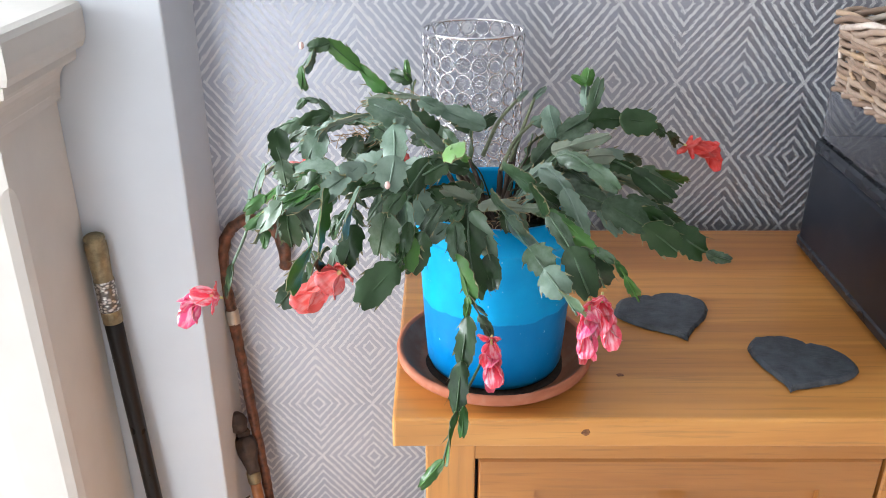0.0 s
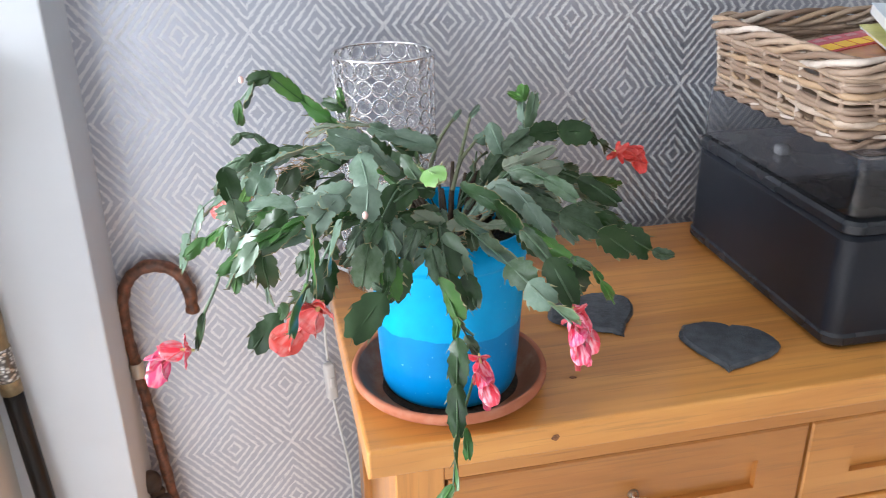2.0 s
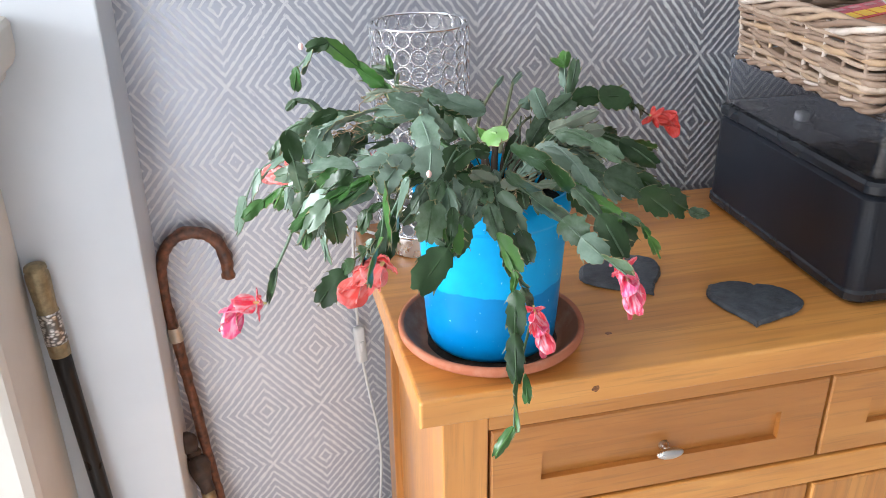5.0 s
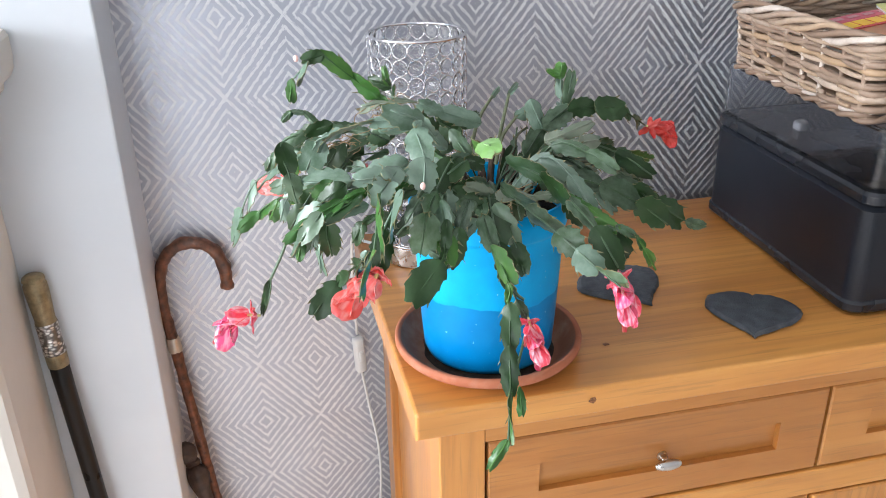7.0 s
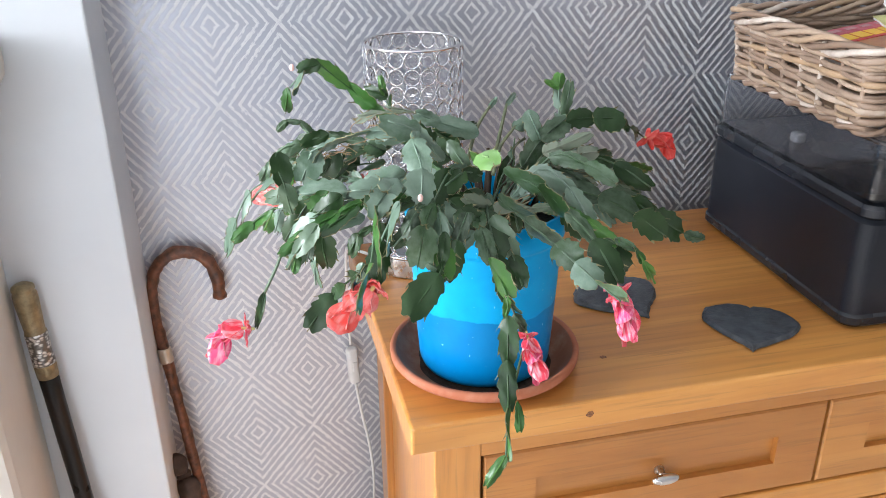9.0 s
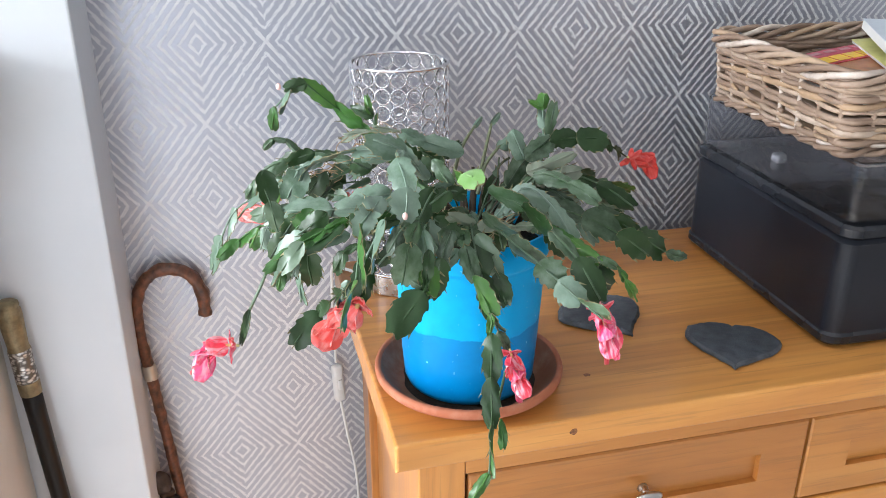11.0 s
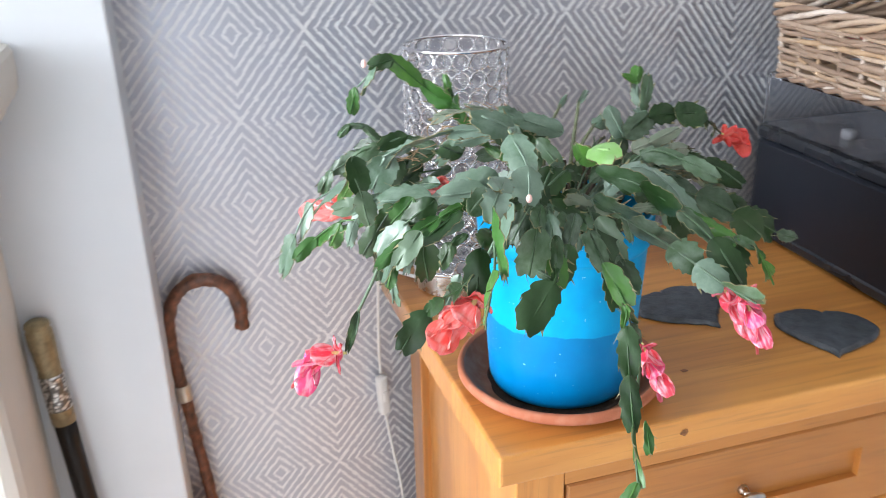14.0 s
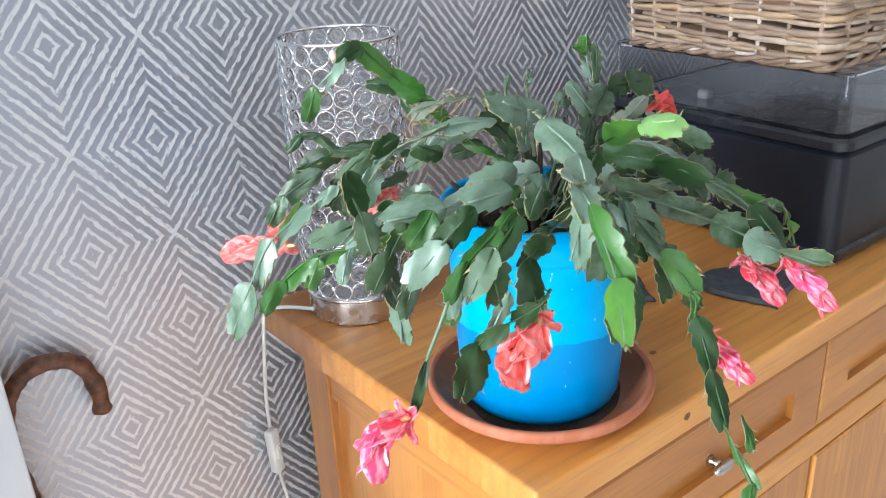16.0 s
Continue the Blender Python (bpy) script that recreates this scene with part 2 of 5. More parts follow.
# ---- the room ----
structure("floor", block(-2.5, 2.7, -3.5, 0.2, -0.1, 0.0), CARPET, "plain beige cut-pile carpet covering the floor")
structure("ceiling", block(-2.5, 2.7, -3.5, 0.2, 2.4, 2.5), CEILING_WHITE, "plain white painted ceiling")
structure("wall_north", block(-0.297, 2.6, 0.0, 0.12, 0.0, 2.4), WALLPAPER, "wall papered in grey with silver concentric lozenges", category="wall")
structure("wall_east", block(2.6, 2.7, -3.5, 0.12, 0.0, 2.4), GREY_WALL, "plain grey painted wall", category="wall")


def wall_with_opening(name, fixed, across, a0, a1, o0, o1, s, h, axis, paint):
    """A wall with one window opening from o0 to o1, sill s, head h."""
    bm = bmesh.new()
    for b0, b1, z0, z1 in ((a0, o0, 0.0, 2.4), (o1, a1, 0.0, 2.4), (o0, o1, 0.0, s), (o0, o1, h, 2.4)):
        if axis == "x":
            block(fixed, across, b0, b1, z0, z1, bm=bm)
        else:
            block(b0, b1, fixed, across, z0, z1, bm=bm)
    return structure(name, bm, paint, "plain painted wall with a window opening", category="wall")


wall_with_opening("wall_west", -2.5, -2.4, -3.5, 0.12, -0.99, -0.15, 0.50, 2.1, "x", WHITE_WALL)
wall_with_opening("wall_south", -3.5, -3.4, -2.4, 2.6, -2.16, -0.68, 0.08, 2.1, "y", GREY_WALL)
for tag, cx in (("window_1", "x"), ("window_2", "y")):
    win = tagged(thing(tag, (-2.45, -0.57, 0.50) if cx == "x" else (-1.42, -3.45, 0.08), "white painted window frame with clear panes", "window"), kind="structure")
    lo, hi, z0, z1 = (-0.99, -0.15, 0.50, 2.1) if cx == "x" else (-2.16, -0.68, 0.08, 2.1)
    for a0, a1, b0, b1 in ((lo, hi, z0, z0 + 0.06), (lo, hi, z1 - 0.06, z1), (lo, lo + 0.06, z0 + 0.06, z1 - 0.06), (hi - 0.06, hi, z0 + 0.06, z1 - 0.06), ((lo + hi) / 2 - 0.03, (lo + hi) / 2 + 0.03, z0 + 0.06, z1 - 0.06)):
        bm = block(-2.48, -2.43, a0, a1, b0, b1, 0.004) if cx == "x" else block(a0, a1, -3.48, -3.43, b0, b1, 0.004)
        part("window_frame", bm, WHITE_PLASTIC, win)

# chimney breast beside the alcove
structure("chimney_breast", block(-2.4, -0.297, -0.137, 0.12, 0.0, 2.4, 0.003), WHITE_WALL, "white painted chimney breast with a square corner", category="wall")

# cream fire surround against the chimney breast
surround = thing("fire_surround", (-0.9, -0.235, 0.0), "cream stone fire surround with moulded mantel", "fireplace")
XS, YF = -0.445, -0.299
leg = bmesh.new()
rows = []
for z in [0.0, 0.9300] + [0.93 + 0.004 * k for k in range(1, 9)] + [1.035]:
    c = 0.015 * math.sqrt(max(0.0, 1 - max(0.0, (z - 0.93) / 0.03) ** 2)) + 0.0008
    rows.append([leg.verts.new(v) for v in ((XS - 0.073, -0.14, z), (XS, -0.14, z), (XS, YF + c, z), (XS - 0.3 * c, YF + 0.3 * c, z), (XS - c, YF, z), (XS - 0.073, YF, z))])
for ra, rb in zip(rows, rows[1:]):
    for k in range(6):
        leg.faces.new((ra[k], rb[k], rb[(k + 1) % 6], ra[(k + 1) % 6]))
leg.faces.new(rows[0])
leg.faces.new(list(reversed(rows[-1])))
bmesh.ops.recalc_face_normals(leg, faces=leg.faces[:])
part("pilaster", leg, CREAM, surround, smooth=False)
part("sunk_field", block(XS - 0.20, XS - 0.073, YF + 0.012, -0.14, 0.0, 1.035), CREAM, surround, smooth=False)
part("pilaster", block(-1.55, -1.35, YF, -0.14, 0.0, 1.035, 0.006), CREAM, surround, smooth=False)
part("frieze", block(-1.35, XS - 0.20, YF + 0.01, -0.14, 0.80, 1.035, 0.006), CREAM, surround, smooth=False)
part("firebox", block(-1.35, XS - 0.20, -0.165, -0.14, 0.0, 0.80), BLACK, surround)


def moulding(profile, x0, x1, y_back):
    """A mantel moulding that returns at both ends; profile rows of (overhang, height)."""
    bm = bmesh.new()
    rows = []
    for o, z in profile:
        rows.append([bm.verts.new(v) for v in ((x1 + o, y_back, z), (x1 + o, YF - o, z), (x0 - o, YF - o, z), (x0 - o, y_back, z))])
    for a, b in zip(rows, rows[1:]):
        for k in range(4):
            bm.faces.new((a[k], a[(k + 1) % 4], b[(k + 1) % 4], b[k]))
    bm.faces.new(rows[-1])
    bm.faces.new(list(reversed(rows[0])))
    return bm


cove = [(0.0, 1.022), (0.006, 1.022), (0.007, 1.032)] + [(0.008 + 0.026 * (1 - math.cos(k * math.pi / 16)), 1.034 + 0.038 * math.sin(k * math.pi / 16)) for k in range(9)] + [(0.036, 1.076), (0.037, 1.086)]
part("cornice", moulding(cove, -1.55, XS, -0.14), CREAM, surround, smooth=False)
part("mantel_shelf", moulding([(0.034, 1.0865), (0.046, 1.089), (0.051, 1.098), (0.053, 1.112), (0.053, 1.135), (0.050, 1.142), (0.040, 1.145)], -1.55, XS, -0.14), CREAM, surround, smooth=False)

# ---- sideboard ----
sideboard = thing("sideboard", (0.70, -0.30, 0.0), "honey oak sideboard with drawers above panelled doors", "sideboard")
SX0, SX1, SY0, SY1, TOP = -0.004, 1.413, -0.512, -0.053, 0.80
# the top is glued up from boards; the front one takes the knot
edges = [SY0, -0.445, -0.371, -0.283, -0.182, -0.118, SY1]
staves = [(n, x0, x1) for n, cuts in enumerate(((), (), (), (1.06,), (0.84,), ())) for x0, x1 in zip((SX0, *cuts), (*cuts, SX1))]
for n, x0, x1 in staves:
    a, b = edges[n], edges[n + 1]
    bm = block(x0, x1, a, b, 0.7655, TOP, 0.0 if x0 == SX0 else 0.0003, 1)
    if x0 == SX0:
        nose = [e for e in bm.edges if (n == 0 and all(v.co.y < SY0 + 0.001 for v in e.verts)) or all(v.co.x < SX0 + 0.001 and v.co.z > TOP - 0.001 for v in e.verts)]
        bmesh.ops.bevel(bm, geom=nose, offset=0.004, segments=3, affect="EDGES", profile=0.5)
    part("board", bm, OAK_X, sideboard, smooth=False)
FY = -0.475
for x in (0.028, 1.332):
    for y in (FY, -0.128):
        part("corner_post", block(x, x + 0.053, y, y + 0.053, 0.0, 0.7655, 0.002), OAK_Z, sideboard, smooth=False)
for x in (0.040, 1.355):
    part("side_panel", block(x, x + 0.018, FY + 0.053, -0.128, 0.16, 0.69), OAK_Z, sideboard, smooth=False)
    part("side_rail", block(x - 0.008, x + 0.026, FY + 0.053, -0.128, 0.69, 0.7655, 0.001), OAK_Y, sideboard, smooth=False)
    part("side_rail", block(x - 0.008, x + 0.026, FY + 0.053, -0.128, 0.08, 0.16, 0.001), OAK_Y, sideboard, smooth=False)
part("back_panel", block(0.081, 1.332, -0.100, -0.092, 0.06, 0.7655), OAK_X, sideboard, smooth=False)
part("top_rail", block(0.081, 1.332, FY, FY + 0.03, 0.722, 0.7655), OAK_X, sideboard, smooth=False)
part("middle_rail", block(0.081, 1.332, FY - 0.002, FY + 0.03, 0.5565, 0.5955, 0.002), OAK_X, sideboard, smooth=False)
part("bottom_rail", block(0.081, 1.332, FY, FY + 0.03, 0.06, 0.12, 0.002), OAK_X, sideboard, smooth=False)
# solid black block added behind the fronts, so that the gaps look shaded
part("carcase", block(0.082, 1.331, FY + 0.03, -0.101, 0.10, 0.760), BLACK, sideboard, "solid black block standing in for the shade inside the cupboard", smooth=False)


def framed_front(x0, x1, z0, z1, rail, stile, depth, y0=FY, thick=0.024):
    """A face with a sunk field: one mesh with chamfered outer edges."""
    bm = bmesh.new()
    o = [(x0, z0), (x1, z0), (x1, z1), (x0, z1)]
    c = 0.0022
    oc = [(x0 + c, z0 + c), (x1 - c, z0 + c), (x1 - c, z1 - c), (x0 + c, z1 - c)]
    i = [(x0 + stile, z0 + rail), (x1 - stile, z0 + rail), (x1 - stile, z1 - rail), (x0 + stile, z1 - rail)]
    rows = [[bm.verts.new((x, y, z)) for x, z in r] for r, y in ((o, y0 + thick), (o, y0 + c), (oc, y0), (i, y0), (i, y0 + depth))]
    for a, b in zip(rows, rows[1:]):
        for k in range(4):
            bm.faces.new((a[k], a[(k + 1) % 4], b[(k + 1) % 4], b[k]))
    bm.faces.new(rows[-1])
    bm.faces.new(list(reversed(rows[0])))
    return bm


def bar_knob(x, z, parent, y=FY + 0.009):
    """A small oval steel knob on a stem, lying level."""
    bm = lathe([(0.0, 0.0), (0.0065, 0.0), (0.006, 0.003), (0.0042, 0.008), (0.0045, 0.014), (0.0, 0.0145)], steps=16)
    bmesh.ops.transform(bm, matrix=Matrix.Translation((x, y, z)) @ pose(0, 0, 0, 90), verts=bm.verts)
    oval = bmesh.new()
    bmesh.ops.create_uvsphere(oval, u_segments=20, v_segments=12, radius=1.0,
                              matrix=Matrix.Translation((x, y - 0.018, z)) @ Matrix.Diagonal((0.0175, 0.0058, 0.0072, 1)))
    part("knob", joined(bm, oval), STEEL, parent, "brushed steel oval knob")


for x0 in (0.0845, 0.5215, 0.9585):
    x1 = min(x0 + 0.4325, 1.329)
    drawer = part("drawer", framed_front(x0, x1, 0.598, 0.7195, 0.0405, 0.0615, 0.009), OAK_X, sideboard, smooth=False)
    bar_knob((x0 + x1) / 2 + 0.004, 0.652, drawer)
for x0 in (0.0845, 0.5215, 0.9585):
    x1 = min(x0 + 0.4325, 1.329)
    door = part("door", framed_front(x0, x1, 0.122, 0.554, 0.058, 0.058, 0.010, FY + (0.0 if x0 < 0.5 else -0.004)), OAK_Z, sideboard, smooth=False)
    bar_knob(x1 - 0.03, 0.36, door, FY)


def knot(x, y, z, flat, r):
    """A small dark knot in the oak, a hair proud of it."""
    bm = bmesh.new()
    rim = []
    for k in range(18):
        a = 2 * math.pi * k / 18
        rr = r * (1 + 0.35 * noise.noise((2 * math.cos(a) + 7 * x, 2 * math.sin(a), r * 900)))
        rim.append(bm.verts.new((x + 1.25 * rr * math.cos(a), y, z + rr * math.sin(a)) if flat == "y" else (x + 1.3 * rr * math.cos(a), y + rr * math.sin(a), z)))
    bm.faces.new(rim)
    part("knot", bm, KNOT, sideboard, "small dark knot in the oak", smooth=False)


KNOT = plain("oak_knot", (0.22, 0.085, 0.03), 0.6, wear=0.6, scale=420)
knot(0.189, SY0 - 0.0006, 0.785, "y", 0.0040)
knot(0.236, -0.434, TOP + 0.0006, "z", 0.0030)

# ---- record player ----
player = thing("record_player", (0.765, -0.285, TOP), "black record player with smoked lid and front controls", "record player")
PX0, PX1, PY0, PY1 = 0.5415, 1.003, -0.456, -0.101


def rounded_case(x0, x1, y0, y1, z0, z1, r, soft=0.003, steps=6):
    """A case with upright edges of radius r and softened rims."""
    bm = bmesh.new()
    rows = []
    for inset, z in ((soft, z0), (0, z0 + soft), (0, z1 - soft), (soft, z1)):
        row = []
        for cx, cy, a0 in ((x1 - r, y1 - r, 0), (x0 + r, y1 - r, 90), (x0 + r, y0 + r, 180), (x1 - r, y0 + r, 270)):
            for k in range(steps + 1):
                a = radians(a0 + 90 * k / steps)
                row.append(bm.verts.new((cx + (r - inset) * math.cos(a), cy + (r - inset) * math.sin(a), z)))
        rows.append(row)
    n = len(rows[0])
    for a, b in zip(rows, rows[1:]):
        for k in range(n):
            bm.faces.new((a[k], a[(k + 1) % n], b[(k + 1) % n], b[k]))
    bm.faces.new(rows[-1])
    bm.faces.new(list(reversed(rows[0])))
    return bm


part("body", rounded_case(PX0, PX1, PY0, PY1, 0.806, 0.9405, 0.020, 0.005, 12), BLACK, player, "black vinyl-clad case", smooth=False)
part("plinth", rounded_case(PX0 - 0.002, PX1 + 0.002, PY0 - 0.003, PY1 + 0.002, 0.9415, 0.9585, 0.022, 0.004, 12), BLACK_GLOSS, player, smooth=False)
part("base_trim", rounded_case(PX0 - 0.0025, PX1 + 0.0025, PY0 - 0.0035, PY1 + 0.0025, 0.804, 0.821, 0.022, 0.004, 12), BLACK_GLOSS, player, smooth=False)
for x in (PX0 + 0.05, PX1 - 0.05):
    for y in (PY0 + 0.05, PY1 - 0.05):
        part("foot", lathe([(0, TOP), (0.014, TOP), (0.016, 0.808), (0, 0.808)], (x, y), 20), BLACK_GLOSS, player)
# smoked lid, a hollow shell
lid = rounded_case(PX0 + 0.004, PX1 - 0.004, PY0 + 0.006, PY1 - 0.004, 0.9605, 1.0325, 0.014, 0.002, 12)
inner = rounded_case(PX0 + 0.007, PX1 - 0.007, PY0 + 0.009, PY1 - 0.007, 0.961, 1.0295, 0.011, 0.002, 12)
bmesh.ops.reverse_faces(inner, faces=inner.faces[:])
lid = part("lid", joined(lid, inner), SMOKED, player, "clear smoked acrylic lid", smooth=False)
lid.visible_shadow = False
part("lid_rest", block(0.594, 0.611, -0.231, -0.213, 0.9590, 0.9740, 0.005, 3), plain("grey_rubber", (0.17, 0.17, 0.18), 0.7), player, "small pale rubber block")
part("front_panel", block(0.690, 0.985, PY0 - 0.0035, PY0 + 0.004, 0.812, 0.936, 0.0025), BLACK_GLOSS, player, "glossy black control panel", smooth=False)
GREYLCD = plain("dead_display", (0.10, 0.11, 0.115), 0.15, wear=0.05)
part("display_bezel", block(0.736, 0.842, PY0 - 0.0048, PY0 - 0.0035, 0.896, 0.931), BLACK, player, smooth=False)
part("display", block(0.741, 0.838, PY0 - 0.0062, PY0 - 0.0048, 0.900, 0.927), GREYLCD, player, "dark grey display window", smooth=False)


def pill(x, z, w, h, d, name, material, label=""):
    bm = bmesh.new()
    ring = [(x + (w / 2 - h / 2) * (1 if math.cos(a) > 0 else -1) + h / 2 * math.cos(a), z + h / 2 * math.sin(a)) for a in (2 * math.pi * (k + 0.5) / 20 for k in range(20))]
    y = PY0 - 0.0035
    rows = [[bm.verts.new((x + (px - x) * s, yy, z + (pz - z) * s)) for px, pz in ring] for s, yy in ((1, y), (1, y - d * 0.6), (0.86, y - d))]
    for a, b in zip(rows, rows[1:]):
        for k in range(20):
            bm.faces.new((a[k], a[(k + 1) % 20], b[(k + 1) % 20], b[k]))
    bm.faces.new(rows[-1])
    part(name, bm, material, player, label)


for z in (0.923, 0.903, 0.882):
    pill(0.711, z, 0.016, 0.011, 0.003, "button", SILVER_PLASTIC, "silver pill button")
for k in range(5):
    pill(0.750 + 0.020 * k, 0.881, 0.007, 0.007, 0.003, "button", SILVER_PLASTIC, "silver pill button")
for k in range(4):
    pill(0.862 + 0.024 * k, 0.911, 0.015, 0.009, 0.003, "button", SILVER_PLASTIC, "silver pill button")


def dial(x, z, r, d):
    bm = lathe([(0, 0), (r * 1.12, 0), (r * 1.12, 0.002), (r, 0.003), (r, d * 0.85), (r * 0.9, d), (r * 0.75, d * 0.96), (0, d * 0.95)], steps=32)
    bmesh.ops.transform(bm, matrix=Matrix.Translation((x, PY0 - 0.0035, z)) @ pose(0, 0, 0, 90), verts=bm.verts)
    part("dial", bm, SILVER_PLASTIC, player, "silver control dial")


dial(0.712, 0.855, 0.0072, 0.010)
dial(0.755, 0.828, 0.0135, 0.017)
dial(0.856, 0.832, 0.0135, 0.017)
dial(0.940, 0.832, 0.0135, 0.017)
INK = plain("pale_print", (0.45, 0.45, 0.47), 0.5)
for x, z, w in ((0.706, 0.9335, 0.013), (0.706, 0.9135, 0.012), (0.706, 0.8935, 0.012), (0.706, 0.8705, 0.014), (0.738, 0.849, 0.02), (0.836, 0.853, 0.03), (0.758, 0.8895, 0.05), (0.782, 0.8700, 0.04)):
    part("print_bar", block(x, x + w, PY0 - 0.0042, PY0 - 0.0035, z - 0.0010, z + 0.0010), INK, player, "unreadable pale printed marking", smooth=False)
part("maker_mark", block(0.806, 0.842, PY0 - 0.0046, PY0 - 0.0035, 0.9320, 0.9350), INK, player, "pale maker's mark", smooth=False)

player.rotation_euler.z = radians(-1.2)

# ---- slate hearts ----


def heart(cx, cy, turn, size, seed, long=1.0):
    """A hand-cut slate heart with chipped edges; its point lies towards local -y."""
    bm = bmesh.new()
    rim = []
    for k in range(72):
        a = 2 * math.pi * k / 72
        x = 16 * math.sin(a) ** 3
        y = 13 * math.cos(a) - 2.7 * math.cos(2 * a) - 1.1 * math.cos(3 * a) - 0.4 * math.cos(4 * a)
        j = 1 + 0.035 * noise.noise((3.5 * math.sin(a), 3.5 * math.cos(a), seed)) + 0.035 * noise.noise((12 * math.sin(a), 12 * math.cos(a), seed))
        rim.append((x * j * size / 32, (y + 2.5) * j * size * long / 32))
    z0 = TOP + 0.0005
    m = pose(cx, cy, z0, 0, 0, turn)
    rows = []
    for s, z in ((0.96, 0.0), (1.0, 0.0016), (0.975, 0.0040), (0.915, 0.0064)):
        rows.append([bm.verts.new(m @ Vector((x * s + 0.0012 * noise.noise((x * 300, y * 300, z * 999 + seed)), y * s, z + 0.0007 * noise.noise((x * 120, y * 120, seed))))) for x, y in rim])
    for s in (0.7, 0.4):
        rows.append([bm.verts.new(m @ Vector((x * s, y * s, 0.0064 + 0.0005 * noise.noise((x * s * 90, y * s * 90, seed))))) for x, y in rim])
    for a, b in zip(rows, rows[1:]):
        for k in range(72):
            bm.faces.new((a[k], a[(k + 1) % 72], b[(k + 1) % 72], b[k]))
    bm.faces.new(rows[-1])
    bm.faces.new(list(reversed(rows[0])))
    tagged(part("slate_heart", bm, SLATE, None, "", smooth=False), "dark grey heart-shaped slate coaster with chipped edges on the sideboard", "coaster", "slate hearts")


heart(0.4315, -0.4215, -29, 0.115, 3.1, 1.22)
heart(0.3150, -0.3140, 12, 0.117, 8.4, 1.18)

# ---- saucer and pot ----
PCX, PCY = 0.1020, -0.4080
TERRACOTTA = Nodes("terracotta", Roughness=0.72)
_p = TERRACOTTA.world()
TERRACOTTA.set("Base Color", TERRACOTTA.mix(TERRACOTTA.ramp(TERRACOTTA.noise(_p, 45.0, 5.0), (0.5, 0.0), (0.75, 0.40)),
                                            TERRACOTTA.ramp(TERRACOTTA.noise(_p, 12.0), (0.3, (0.36, 0.105, 0.048)), (0.7, (0.45, 0.145, 0.070))), (0.50, 0.28, 0.20)))
TERRACOTTA.bump(TERRACOTTA.noise(_p, 300.0, 3.0), 0.25, 0.0008)
STAINED = Nodes("stained_terracotta", Roughness=0.5)
_p = STAINED.world()
STAINED.set("Base Color", STAINED.mix(STAINED.ramp(STAINED.noise(_p, 34.0, 5.0, 0.6), (0.50, 0.0), (0.72, 0.5)),
                                      STAINED.ramp(STAINED.noise(_p, 15.0, 4.0), (0.3, (0.24, 0.085, 0.036)), (0.7, (0.33, 0.125, 0.060))), (0.42, 0.28, 0.20)))
STAINED.bump(STAINED.noise(_p, 200.0, 3.0), 0.3, 0.0008)
saucer = thing("plant_saucer", (PCX, PCY, TOP), "round terracotta saucer with a damp stained inside", "saucer")
part("dish", lathe([(0, TOP + 0.001), (0.080, TOP + 0.001), (0.084, TOP + 0.002), (0.096, TOP + 0.012), (0.1025, TOP + 0.0145), (0.1050, TOP + 0.0175), (0.1055, TOP + 0.0225), (0.1042, TOP + 0.0258), (0.1010, TOP + 0.0265), (0.0985, TOP + 0.0245)], (PCX, PCY), 80), TERRACOTTA.mat, saucer)
part("inside", lathe([(0.0986, TOP + 0.0246), (0.0955, TOP + 0.020), (0.083, TOP + 0.007), (0.078, TOP + 0.005), (0, TOP + 0.005)], (PCX, PCY), 80), STAINED.mat, saucer, "dark water-stained inside of the saucer")
# dark ring: some grit, and the shade of the gap under the pot painted in
part("silt", lathe([(0.0745, TOP + 0.0056), (0.0730, TOP + 0.0062), (0.070, TOP + 0.0064), (0.055, TOP + 0.0062)], (PCX, PCY), 80, wobble=0.05), SOIL, saucer, "dark ring of grit and painted gap shade round the pot foot")

GLAZE = Nodes("blue_glaze", Specular_IOR_Level=0.16)
_p = GLAZE.world()
_z = GLAZE.tree.nodes.new("ShaderNodeSeparateXYZ")
GLAZE.tree.links.new(_p, _z.inputs[0])
_level = GLAZE.math("ADD", _z.outputs[2], GLAZE.math("MULTIPLY", GLAZE.math("SUBTRACT", GLAZE.noise(_p, 26.0, 4.0, 0.6), 0.5), 0.016))
_band = GLAZE.ramp(GLAZE.math("MULTIPLY", GLAZE.math("SUBTRACT", _level, 0.880), 40.0), (0.44, 0.0), (0.50, 1.0))
_up = GLAZE.ramp(GLAZE.noise(_p, 30.0, 4.0), (0.3, (0.0, 0.30, 0.64)), (0.7, (0.0, 0.365, 0.72)))
_low = GLAZE.ramp(GLAZE.noise(_p, 16.0, 4.0), (0.3, (0.0, 0.165, 0.42)), (0.7, (0.0, 0.215, 0.51)))
_flecks = GLAZE.ramp(GLAZE.noise(GLAZE.world((1, 1, 0.5)), 330.0, 2.0, 0.5), (0.74, 0.0), (0.77, 0.8))
GLAZE.set("Base Color", GLAZE.mix(_flecks, GLAZE.mix(_band, _low, _up), (0.45, 0.68, 0.80)))
GLAZE.set("Roughness", GLAZE.ramp(GLAZE.noise(_p, 60.0), (0.3, 0.30), (0.7, 0.46)))
GLAZE.bump(GLAZE.math("ADD", _band, GLAZE.noise(_p, 50.0, 3.0)), 0.18, 0.0010)
pot = thing("plant_pot", (PCX, PCY, TOP + 0.005), "bright blue two-tone glazed plant pot", "plant pot")
POTRIM = 0.996
